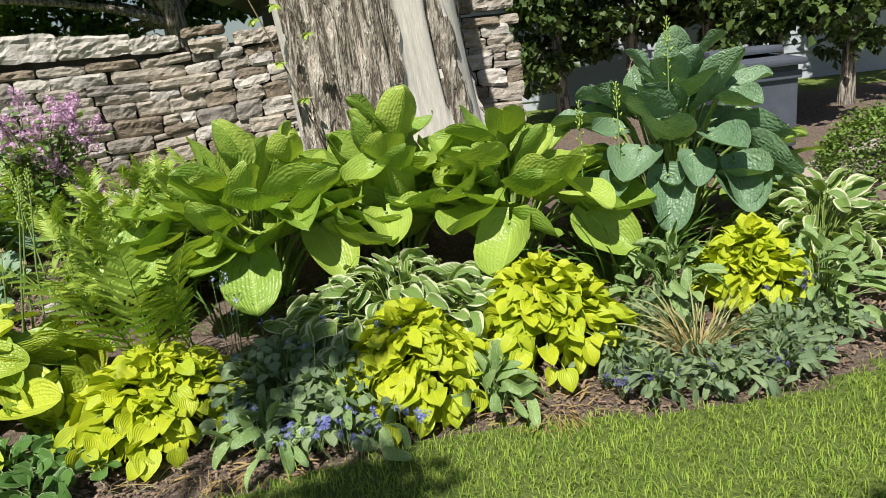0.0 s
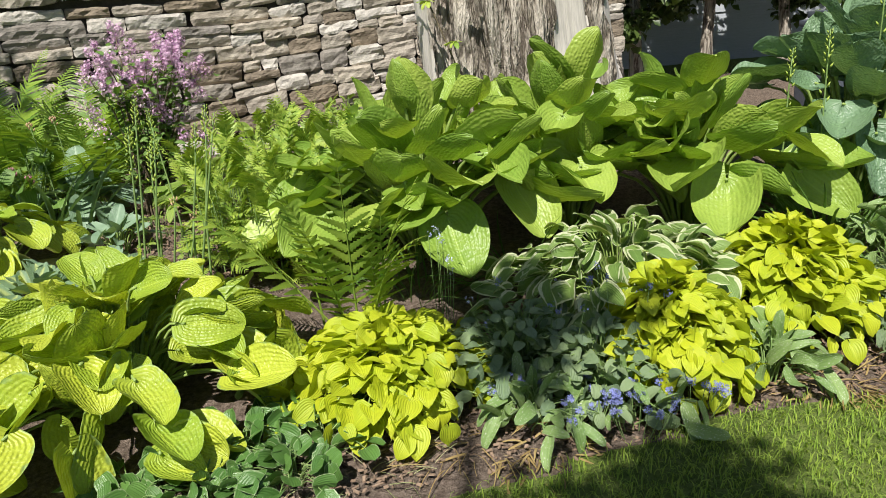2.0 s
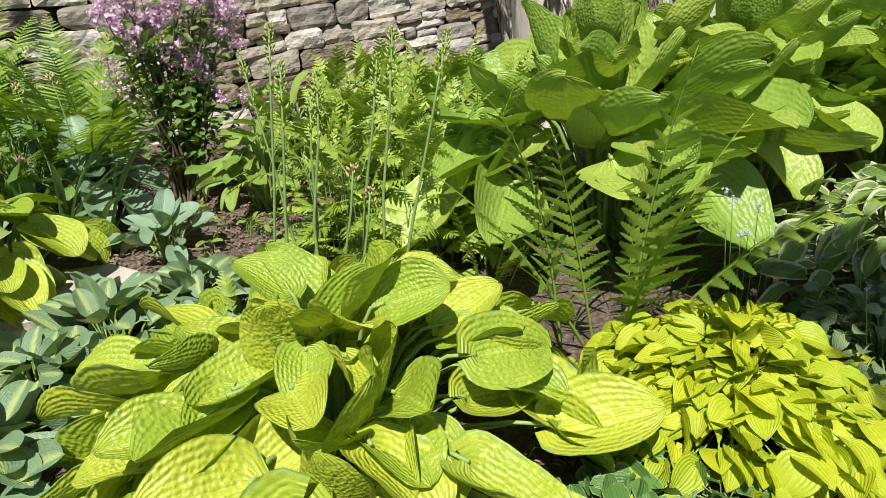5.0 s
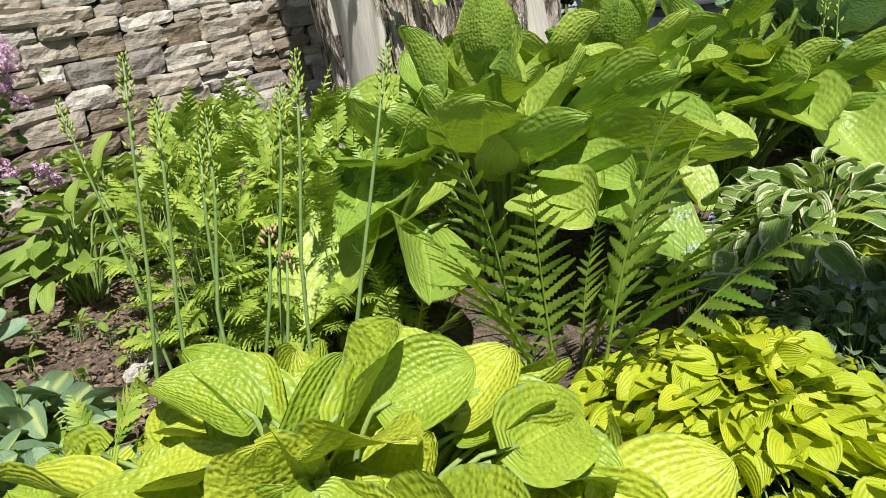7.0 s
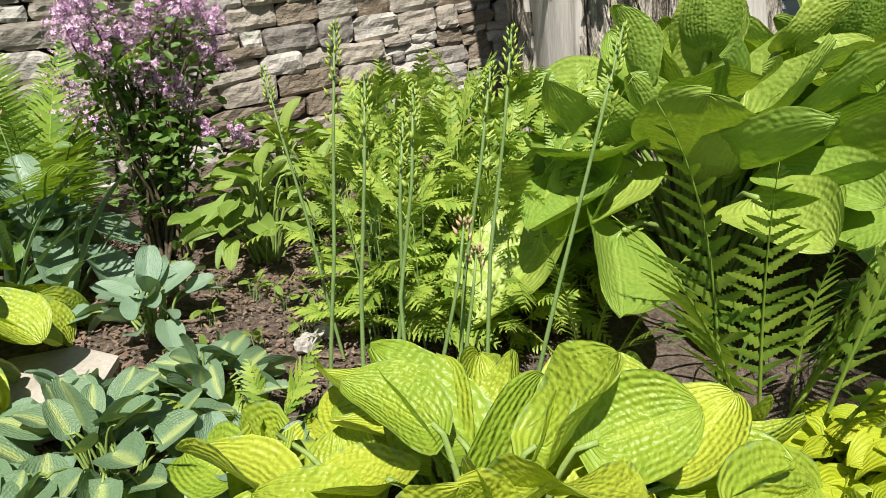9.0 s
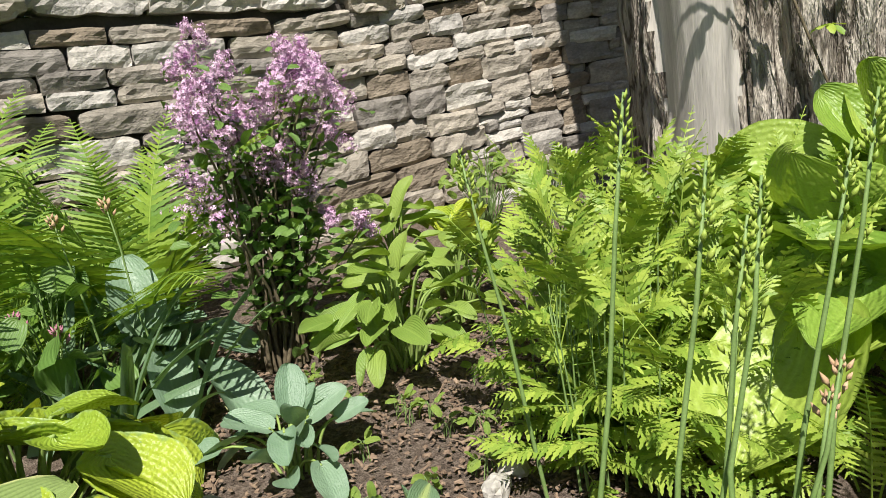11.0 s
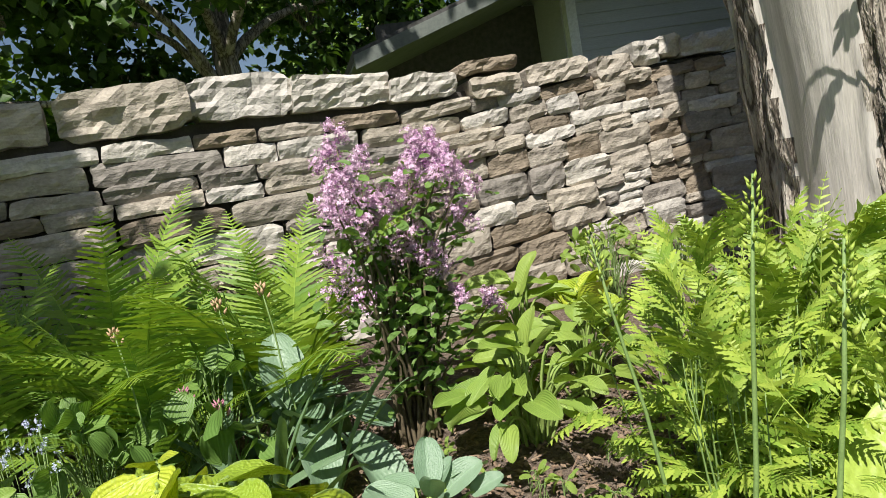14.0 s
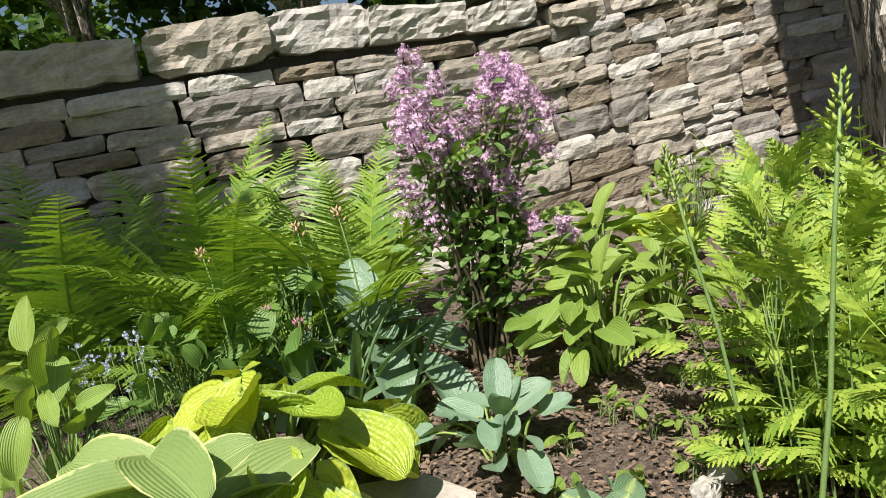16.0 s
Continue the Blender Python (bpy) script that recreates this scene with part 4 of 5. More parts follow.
tuft("dry_leaf_litter", "tangle of dry straw-coloured stalks on the bed's edge", 1.28, 2.46, 70, 0.2, 0.03, M_DRY, 404, 30, 0, 0.2, 0.6)
tuft("dry_leaf_litter", "tangle of dry straw-coloured stalks on the bed's edge", -0.35, 2.42, 60, 0.16, 0.03, M_DRY, 405, 25, 0, 0.22, 0.5)
tuft("dry_leaf_litter", "short dry grass and stalks at the bed's front", -0.72, 2.34, 90, 0.13, 0.03, M_DRYGREEN, 411, 55, 5, 0.26, 0.6)
tuft("dry_leaf_litter", "dry brown leaves on the bed's edge", -0.1, 2.34, 60, 0.1, 0.12, M_DRY, 412, 25, 0, 0.25, 0.5)
tuft("dry_leaf_litter", "dry brown leaves on the bed's edge", 1.15, 2.42, 60, 0.1, 0.10, M_DRY, 413, 30, 0, 0.22, 0.5)
tuft("dry_leaf_litter", "pale dry stalks on the soil", -2.45, 5.1, 24, 0.18, 0.04, M_DRYGREEN, 406, 30, 0, 0.18, 0.5)
tuft("tulip_leaves", "blue-green strap-shaped tulip leaves", -2.92, 5.26, 20, 0.68, 0.07, M_BLADE, 407, 84, 34, 0.2, 0.7, "", "tulip")
tuft("tulip_leaves", "blue-green strap-shaped tulip leaves", -2.64, 5.24, 12, 0.62, 0.065, M_BLADE, 408, 84, 40, 0.12, 0.5, "", "tulip")
for k, (x, y, z) in enumerate(((-3.22, 5.4, 1.0), (-2.85, 5.42, 1.03), (-2.68, 5.4, 1.06), (-3.02, 5.35, 0.74), (-2.9, 5.3, 0.68))):
    flower_stalk(x, y, z, x + 0.08, y, "withered tulip stalk with a brown seed head" if k < 3 else "thin stalk with a spent pink flower", "tulip stalks", 12, 0.03, 0.005, M_WITHER if k < 3 else M_PINK, M_STEM, 340 + k, 0.009)

# ---- small-leaved mounds ----
BRUN = blades(5, M_BRUN, "leaf", 5, 4, 0.86, 0.34, 0.18, 0.25, 0.6, 0.08, 0.0, 0.0, 41, 0.9)
SPOT = blades(4, M_SPOT, "leaf", 7, 4, 0.36, 0.42, 0.03, 0.3, 0.8, 0.05, 0.0, 0.0, 43)
GALAX = blades(4, M_GALAX, "leaf", 6, 6, 0.95, 0.48, 0.2, 0.25, 0.4, 0.05, 0.0, 0.08, 47, 0.5)
SILVER = blades(4, M_BRUN, "leaf", 5, 4, 0.42, 0.42, 0.04, 0.3, 0.7, 0.04, 0.0, 0.0, 49)
SMALL = blades(4, M_LIGHT, "leaf", 5, 4, 0.55, 0.42, 0.05, 0.3, 0.6, 0.04, 0.0, 0.0, 51)
COLUMB = blades(4, M_LILACLEAF, "leaf", 6, 6, 0.95, 0.6, 0.1, 0.2, 0.5, 0.14, 0.0, 0.0, 53, 0.6)
hosta("bugloss", "grey-green heart-leaved mound with tiny blue flowers", -0.02, 2.80, 280, 0.44, 0.30, 0.066, BRUN, 500, 45, -40, "bugloss mounds", 0.8, 34, M_STEM, 0.003, 1.0, "leaf", "bugloss")
hosta("bugloss", "grey-green heart-leaved mound with tiny blue flowers", 0.28, 2.62, 260, 0.40, 0.28, 0.066, BRUN, 501, 45, -40, "bugloss mounds", 0.8, 40, M_STEM, 0.003, 1.0, "leaf", "bugloss")
hosta("lungwort", "low lungwort with long spotted leaves", -0.06, 2.46, 40, 0.30, 0.18, 0.16, SPOT, 507, 50, -20, "lungworts", 0.7, 40, M_STEM, 0.003, 1.0, "leaf", "lungwort")
hosta("lungwort", "low lungwort with long spotted leaves", 0.3, 2.42, 36, 0.34, 0.16, 0.17, SPOT, 502, 50, -20, "lungworts", 0.7, 40, M_STEM, 0.003, 1.0, "leaf", "lungwort")
hosta("lungwort", "low lungwort with pale spotted leaves on the lawn's edge", 0.98, 2.52, 46, 0.28, 0.2, 0.16, SPOT, 503, 55, -25, "lungworts", 0.7, 40, M_STEM, 0.003, 1.0, "leaf", "lungwort")
hosta("lungwort", "upright lungwort with long silver-spotted leaves", 2.12, 3.2, 60, 0.36, 0.38, 0.17, SPOT, 504, 66, -20, "lungworts", 0.7, 30, M_STEM, 0.003, 1.0, "leaf", "lungwort")
hosta("lungwort", "upright lungwort with long silver-spotted leaves", 2.85, 2.95, 70, 0.42, 0.36, 0.17, SPOT, 505, 66, -20, "lungworts", 0.7, 30, M_STEM, 0.003, 1.0, "leaf", "lungwort")
for k, (x, y, r, n) in enumerate(((1.62, 2.64, 0.26, 150), (2.42, 2.62, 0.28, 170), (2.0, 3.05, 0.26, 130), (2.0, 2.4, 0.26, 150), (2.66, 2.72, 0.26, 110), (1.7, 2.42, 0.24, 110), (2.3, 2.42, 0.24, 110), (1.75, 2.9, 0.24, 110))):
    hosta("bugleweed", "grey-green creeping mat with small oval leaves", x, y, n, r, 0.16, 0.085, SILVER, 510 + k, 50, -20, "bugleweed mats", 0.6, 45, M_STEM, 0.002, 1.0, "leaf", "bugleweed")
for k, (x, y, n) in enumerate(((-1.2, 2.5, 60), (-1.0, 2.35, 46), (-1.5, 2.3, 46), (-0.98, 2.75, 30), (-0.85, 2.5, 34), (-1.25, 2.25, 50))):
    hosta("wild_ginger", "low mat of round glossy green leaves", x, y, n, 0.30, 0.11, 0.085, GALAX, 520 + k, 40, 0, "wild ginger mats", 0.4, 40, M_STEM, 0.002, 1.0, "leaf", "groundcover")
hosta("columbine", "columbine with fan-shaped lobed leaves", -2.96, 5.5, 46, 0.36, 0.66, 0.12, COLUMB, 530, 40, -20, "columbines", 0.6, 40, M_STEM, 0.003, 1.0, "leaf", "columbine")
hosta("columbine", "columbine with fan-shaped lobed leaves", -3.4, 5.4, 36, 0.3, 0.58, 0.11, COLUMB, 531, 40, -20, "columbines", 0.6, 40, M_STEM, 0.003, 1.0, "leaf", "columbine")
hosta("leafy_shoot", "leafy green shoots in the shade of the wall", -3.55, 4.7, 34, 0.34, 0.8, 0.17, LIGHT, 532, 50, -50, "", 0.7, 40, M_STEM, 0.003, 1.0, "leaf", "shrub")
hosta("weed", "small leafy weed at the foot of the stone wall", -0.62, 6.85, 90, 0.34, 0.5, 0.09, SMALL, 533, 60, -10, "weeds", 0.4, 40, M_STEM, 0.002, 1.0, "leaf", "weed")
hosta("weed", "small leafy weed at the foot of the stone wall", -0.15, 6.8, 60, 0.26, 0.4, 0.09, SMALL, 534, 60, -10, "weeds", 0.4, 40, M_STEM, 0.002, 1.0, "leaf", "weed")
rgw = random.Random(8)
for k in range(22):
    x, y = rgw.uniform(-2.4, -1.2), rgw.uniform(4.5, 5.35)
    hosta("seedling", "tiny green seedling on bare soil", x, y, rgw.randint(4, 9), 0.05, 0.05, 0.05, SMALL, 540 + k, 50, 0, "seedlings", 0.4, 30, M_STEM, 0.0015, 1.0, "leaf", "seedling")
hosta("catmint", "pale leaves at the edge of the golden hosta", -2.42, 2.75, 80, 0.3, 0.2, 0.11, HEART, 535, 50, -20, "", 0.6, 40, M_STEM, 0.002, 1.0, "leaf", "groundcover")
hosta("fern_seedling", "small pale green fern at the golden hosta's side", -2.05, 3.95, 8, 0.2, 0.12, 0.02, SMALL, 536, 60, 20, "", 0.4, 30, M_STEM, 0.002, 1.0, "leaf", "fern")
fern("light_fern", "young light green fern on bare soil", -1.98, 3.95, 9, 0.30, FR_LIGHT, 240, 70, 30, 0.06, "light ferns")
fern("wood_fern", "young fern beside the giant hosta", -0.56, 3.44, 3, 0.8, FR_DARK, 241, 82, 66, 0.06, "wood ferns", -115, -75)


def floret_cloud(b, c, rad, n, size, rg, squash=1.0):
    for _ in range(n):
        d = Vector((rg.gauss(0, 1), rg.gauss(0, 1), rg.gauss(0, 1)))
        d.normalize()
        p = Vector(c) + Vector((d.x * rad, d.y * rad, d.z * rad * squash)) * rg.uniform(0.35, 1.0)
        m = Matrix.Translation(p) @ d.to_track_quat("Z", "Y").to_matrix().to_4x4() @ Matrix.Rotation(rg.random() * 6, 4, "Z")
        s = size * rg.uniform(0.7, 1.25)
        b.add([(0, 0, -0.3 * s), (s, 0.35 * s, 0.1 * s), (s * 0.35, s, 0.1 * s), (-s, 0.35 * s, 0.1 * s), (-0.35 * s, s, 0.1 * s), (-s, -0.35 * s, 0.1 * s), (-0.35 * s, -s, 0.1 * s), (s, -0.35 * s, 0.1 * s), (0.35 * s, -s, 0.1 * s)],
              [(0, 1, 2), (0, 4, 3), (0, 5, 6), (0, 8, 7)], None, m)


def flower_spray(label, x, y, n, spread, height, mat, size, seed, category="flower", group="", per=9, rad=0.022):
    rg = random.Random(seed)
    e = thing("flower_spray", label, category, x, y, None, group)
    st, fl = Build(), Build()
    for _ in range(n):
        a, r = rg.random() * TAU, spread * math.sqrt(rg.random())
        top = Vector((math.cos(a) * r, math.sin(a) * r, height * rg.uniform(0.65, 1.1)))
        st.add(*tube([Vector((top.x * 0.6, top.y * 0.6, 0)), Vector((top.x * 0.85, top.y * 0.85, top.z * 0.55)), top], [0.002, 0.0017, 0.0012], 4))
        floret_cloud(fl, top, rad, per, size, rg)
    tagged(put("stem_mass", st.mesh("stem_mass", M_STEM), e), kind="stuff")
    tagged(put("flower_mass", fl.mesh("flower_mass", mat), e), kind="stuff")
    return e


BLUEF = "spray of tiny bright blue flowers at the lawn's edge"
for k, (x, y, n) in enumerate(((0.12, 2.36, 16), (0.3, 2.3, 16), (0.55, 2.36, 14), (-0.12, 2.42, 6))):
    flower_spray(BLUEF, x, y, n, 0.14, 0.14, M_BLUEFL, 0.008, 600 + k, "flower", "blue flower sprays", 12)
flower_spray("thin spray of small blue flowers over the bugloss", 0.42, 2.72, 9, 0.2, 0.42, M_BLUEFL, 0.007, 610, "flower", "blue flower sprays")
flower_spray("thin spray of small blue flowers over the bugloss", 0.05, 2.8, 9, 0.3, 0.42, M_BLUEFL, 0.006, 611, "flower", "blue flower sprays", 6)
flower_spray("pale flower spray in the shade of the giant hosta", -0.3, 3.15, 7, 0.1, 0.5, M_PALEBLUE, 0.005, 612, "flower", "blue flower sprays", 10)
flower_spray("forget-me-not with pale blue flowers", -3.55, 5.25, 26, 0.2, 0.5, M_PALEBLUE, 0.0062, 613, "forget-me-not", "forget-me-nots", 10)
flower_spray("forget-me-not with pale blue flowers", -3.25, 4.95, 12, 0.2, 0.28, M_PALEBLUE, 0.006, 614, "forget-me-not", "forget-me-nots", 7)
for k in range(8):
    flower_spray("dark violet bugleweed flowers along the mat's rim", 1.55 + k * 0.13, 2.42 + 0.03 * math.sin(k * 2), 9, 0.08, 0.09, M_DARKFL, 0.009, 620 + k, "flower", "bugleweed flowers", 12, 0.025)
flower_spray("dark violet bugleweed flowers along the mat's rim", 2.6, 2.95, 14, 0.2, 0.2, M_DARKFL, 0.008, 630, "flower", "bugleweed flowers", 10)

# ---- lilac ----


def lilac(x, y):
    rg = random.Random(77)
    e = thing("lilac_bush", "young lilac bush with mauve flower heads before the stone wall", "lilac", x, y)
    heads = [(-0.12, 0.25, 1.30, 0.09), (-0.04, 0.2, 1.16, 0.10), (-0.16, 0.1, 1.06, 0.09), (-0.20, -0.30, 0.76, 0.12), (0.12, 0.15, 1.0, 0.11), (0.27, 0.2, 0.95, 0.12), (0.25, 0.3, 1.2, 0.08), (-0.20, -0.30, 1.06, 0.08),
             (0.4, 0.2, 0.86, 0.08), (0.43, 0.05, 0.5, 0.06), (-0.03, 0.3, 0.97, 0.10), (0.06, 0.0, 0.84, 0.10), (0.24, 0.1, 1.10, 0.09), (0.28, 0.0, 0.56, 0.05), (-0.18, -0.1, 1.20, 0.07), (0.44, 0.3, 1.02, 0.08), (0.18, -0.05, 0.74, 0.07), (-0.1, -0.1, 0.92, 0.08)]
    for _ in range(18):
        a, q = rg.random() * TAU, math.sqrt(rg.random())
        heads.append((0.10 + math.cos(a) * 0.29 * q, 0.08 + 0.22 * rg.uniform(-1, 1), 1.0 + math.sin(a) * 0.34 * q, rg.uniform(0.05, 0.085)))
    lv = Build()
    small = [blade(4, 4, 0.72, 0.38, 0.1, 0.3, 0.6, 0.03, 0.0, 0.0, 700 + i, 0.0, 0.75) for i in range(3)]
    for k, (hx, hy, hz, r) in enumerate(heads):
        c = Vector((hx, hy, hz))
        base = Vector((rg.uniform(-0.09, 0.09), rg.uniform(-0.06, 0.06), -0.02))
        pts = bend(base, c, -0.25, 8)
        pts = [p + Vector((rg.uniform(-0.012, 0.012), rg.uniform(-0.012, 0.012), 0)) for p in pts]
        put("stem", mesh_of("stem", *tube(pts, [0.010 - 0.0009 * i for i in range(9)], 5), M_WOODY), e)
        fl, bd = Build(), Build()
        for j in range(6):
            s = j / 5
            floret_cloud(fl, c + Vector((rg.uniform(-0.6, 0.6) * r, rg.uniform(-0.5, 0.5) * r, (s - 0.35) * r * 1.6)), r * (0.75 - 0.3 * s), 34, 0.0092, rg)
            floret_cloud(bd, c + Vector((rg.uniform(-0.6, 0.6) * r, rg.uniform(-0.4, 0.4) * r, (s - 0.4) * r * 1.5)), r * 0.5, 9, 0.0055, rg)
        head = tagged(put("flower_head", fl.mesh("flower_head", M_LILAC), e), "loose mauve flower head", kind="stuff")
        tagged(put("bud_mass", bd.mesh("bud_mass", M_LILACBUD), head), kind="stuff")
        for _ in range(28):
            s = rg.uniform(0.25, 0.98)
            p = pts[int(s * 8)] + Vector((rg.gauss(0, 0.085), rg.gauss(0, 0.085), rg.gauss(0, 0.05)))
            v, f, uv = small[rg.randrange(3)]
            lv.add(v, f, uv, leaf_pose(p, rg.random() * 360, rg.uniform(-35, 35), rg.uniform(-40, 40), rg.uniform(0.035, 0.075)))
    tagged(put("foliage", lv.mesh("foliage", M_LILACLEAF), e), "small heart-shaped green leaves", kind="stuff")
    return e


lilac(-2.16, 5.62)

# ---- stones and litter on the soil ----


def slab(name, label, x, y, w, d, h, mat, seed, z=0.0, rot=0.0, n=11, category="stone", rag=0.12):
    rg = random.Random(seed)
    verts, faces = [], []
    ring = [(math.cos(TAU * k / n) * w / 2 * rg.uniform(1 - rag, 1 + rag), math.sin(TAU * k / n) * d / 2 * rg.uniform(1 - rag, 1 + rag)) for k in range(n)]
    for hh, g in ((-0.03, 0.96), (h * 0.75, 1.0), (h, 0.95)):
        verts += [(px * g, py * g, hh + rg.uniform(-0.004, 0.004)) for px, py in ring]
    for r in range(2):
        for k in range(n):
            j = (k + 1) % n
            faces.append((r * n + k, r * n + j, (r + 1) * n + j, (r + 1) * n + k))
    verts.append((0, 0, h + 0.004))
    faces += [(2 * n + k, 2 * n + (k + 1) % n, 3 * n) for k in range(n)]
    o = new(name, mesh_of(name, verts, faces, mat, None, False))
    o.matrix_basis = pose(x, y, ground_z(x, y) + z, rg.uniform(-2, 2), rg.uniform(-2, 2), rot)
    return tagged(o, label, category)


slab("flagstone", "pale tan irregular flagstone lying on the soil", -2.68, 4.52, 0.62, 0.62, 0.035, M_FLAG, 5, 0.0, 20, 9, "flagstone", 0.16)
slab("flagstone", "pale flagstone half hidden by hosta leaves", -2.95, 4.15, 0.5, 0.5, 0.03, M_FLAG, 8, 0.0, 50, 9, "flagstone", 0.16)

def rock(label, x, y, w, d, h, mat, seed):
    """A knobbly field stone, sunk a little into the soil."""
    rg = random.Random(seed)
    off = Vector((rg.random() * 20, rg.random() * 20, rg.random() * 20))
    verts, faces, n, rows = [], [], 14, 7
    for r in range(rows + 1):
        ph = math.pi * (r / rows - 0.5)
        for k in range(n):
            q = Vector((math.cos(ph) * math.cos(TAU * k / n), math.cos(ph) * math.sin(TAU * k / n), math.sin(ph)))
            g = 1 + 0.45 * noise.noise(q * 1.5 + off) + 0.12 * noise.noise(q * 5 + off)
            verts.append((q.x * g * w / 2, q.y * g * d / 2, (q.z * g * 0.5 + 0.3) * h))
    for r in range(rows):
        for k in range(n):
            m = (k + 1) % n
            faces.append((r * n + k, r * n + m, (r + 1) * n + m, (r + 1) * n + k))
    o = new("white_rock", mesh_of("white_rock", verts, faces, mat, None, False))
    o.matrix_basis = pose(x, y, ground_z(x, y) - 0.02, rg.uniform(-8, 8), rg.uniform(-8, 8), rg.uniform(0, 360))
    return tagged(o, label, "rock", "white rocks")


rock("small knobbly white rock on bare soil", -1.76, 4.43, 0.12, 0.09, 0.075, M_PALESTONE, 6)
rock("small knobbly white rock on bare soil", -1.67, 4.50, 0.10, 0.08, 0.06, M_PALESTONE, 7)


def litter():
    rg = random.Random(55)
    b = Build()
    for _ in range(9000):
        if rg.random() < 0.5:
            x, y = rg.uniform(-2.7, -1.0), rg.uniform(4.1, 6.2)
        else:
            x, y = rg.uniform(-1.2, 3.4), rg.uniform(2.2, 3.0)
        if y < bed_edge(x) + 0.02:
            continue
        w, l, h = rg.uniform(0.002, 0.008), rg.uniform(0.004, 0.017) * (2.2 if rg.random() < 0.08 else 1.0), rg.uniform(0.002, 0.006)
        m = Matrix.Translation((x, y, ground_z(x, y) - 0.018 + rg.uniform(0, 0.012))) @ Euler((rg.gauss(0, 0.3), rg.gauss(0, 0.3), rg.random() * 6.3)).to_matrix().to_4x4()
        b.add([(-w, -l, 0), (w, -l * 0.8, 0), (w * 0.8, l, 0), (-w, l * 0.9, 0), (-w * 0.7, -l * 0.8, h), (w * 0.7, -l * 0.6, h), (w * 0.5, l * 0.8, h), (-w * 0.7, l * 0.7, h)],
              [(0, 1, 5, 4), (1, 2, 6, 5), (2, 3, 7, 6), (3, 0, 4, 7), (4, 5, 6, 7)], None, m)
    return tagged(new("bark_litter", b.mesh("bark_litter", M_CHIP, False)), "scattered bark chips and clods on the soil", "bark mulch", kind="stuff")


litter()

# ---- creeper on the trunk ----


def creeper():
    rg = random.Random(91)
    e = thing("creeper", "young five-leaved creeper climbing the old trunk", "creeper", 0.0, 5.1, 0.3)
    for az0, zz in ((214, 1.75), (226, 1.42), (232, 1.82), (236, 1.15), (246, 1.6), (222, 2.0)):
        a = radians(az0)
        c = Vector((0.75 + math.cos(a) * 0.9 - 0.1 * zz, 5.7 + math.sin(a) * 0.9, zz + 0.2)) - Vector((0.0, 5.1, 0.3))
        for k in range(5):
            put("leaflet", CREEP[k % 3], e, leaf_pose(c, az0 + (k - 2) * 46, rg.uniform(-40, 5), rg.uniform(-20, 20), rg.uniform(0.06, 0.085)))
    vine = [Vector((0.75 + math.cos(radians(a)) * 0.87 - 0.1 * z, 5.7 + math.sin(radians(a)) * 0.87 - 5.1, z - 0.1)) - Vector((0, 0, 0)) for a, z in ((240, 0.3), (236, 0.9), (228, 1.3), (220, 1.6), (208, 1.9), (204, 2.2))]
    put("vine_stem", mesh_of("vine_stem", *tube(vine, [0.006] * 6, 5), M_WOODY), e)


CREEP = blades(3, M_FERN, "leaflet", 5, 4, 0.45, 0.45, 0.0, 0.2, 0.5, 0.04, 0.0, 0.0, 57)
creeper()

# ---- trees ----
CARD = [blade(2, 2, 0.8, 0.42, 0.0, 0.3, 0.5, 0.0, 0.0, 0.0, 900 + i, 0.0, 0.6) for i in range(3)]


def tree(name, label, x, y, height, trunk_r, clumps, leaves, size, seed, mat=M_TREE, category="tree", sink=0.1):
    """Trunk, limbs to each clump (x, y, z, radius), and a crown of many separate leaves."""
    rg = random.Random(seed)
    e = thing(name, label, category, x, y)
    pts = [Vector((rg.uniform(-0.04, 0.04) * i, rg.uniform(-0.04, 0.04) * i, height * i / 7 - sink)) for i in range(8)]
    put("trunk", mesh_of("trunk", *tube(pts, [trunk_r * (1.25 if i == 0 else 1 - 0.11 * i) for i in range(8)], 12), M_BARK), e)
    crown = Build()
    total = sum(c[3] ** 2 for c in clumps)
    for cx, cy, cz, r in clumps:
        c = Vector((cx - x, cy - y, cz))
        k = min(6, max(2, int(7 * (cz - 0.8) / height)))
        put("limb", mesh_of("limb", *tube(bend(pts[k], c, 0.2, 6), [trunk_r * 0.36 * (1 - 0.13 * i) for i in range(7)], 6), M_BARK), e)
        subs = []
        for _ in range(14):
            d = Vector((rg.gauss(0, 1), rg.gauss(0, 1), rg.gauss(0, 0.7)))
            d.normalize()
            subs.append((c + d * r * rg.uniform(0.35, 1.0), r * rg.uniform(0.22, 0.42)))
        for _ in range(int(leaves * r * r / total)):
            sc, sr = subs[rg.randrange(14)]
            p = sc + Vector((rg.gauss(0, sr * 0.55), rg.gauss(0, sr * 0.55), rg.gauss(0, sr * 0.35)))
            v, f, uv = CARD[rg.randrange(3)]
            crown.add(v, f, uv, leaf_pose(p, rg.random() * 360, rg.gauss(-20, 30), rg.gauss(0, 35), size * rg.uniform(0.6, 1.25)))
    tagged(put("crown", crown.mesh("crown", mat), e), kind="stuff")
    return e


def ring(cx, cy, z0, z1, r, n, seed, rr=(1.0, 1.5)):
    rg = random.Random(seed)
    return [(cx + rg.uniform(-r, r), cy + rg.uniform(-r, r), rg.uniform(z0, z1), rg.uniform(*rr)) for _ in range(n)]


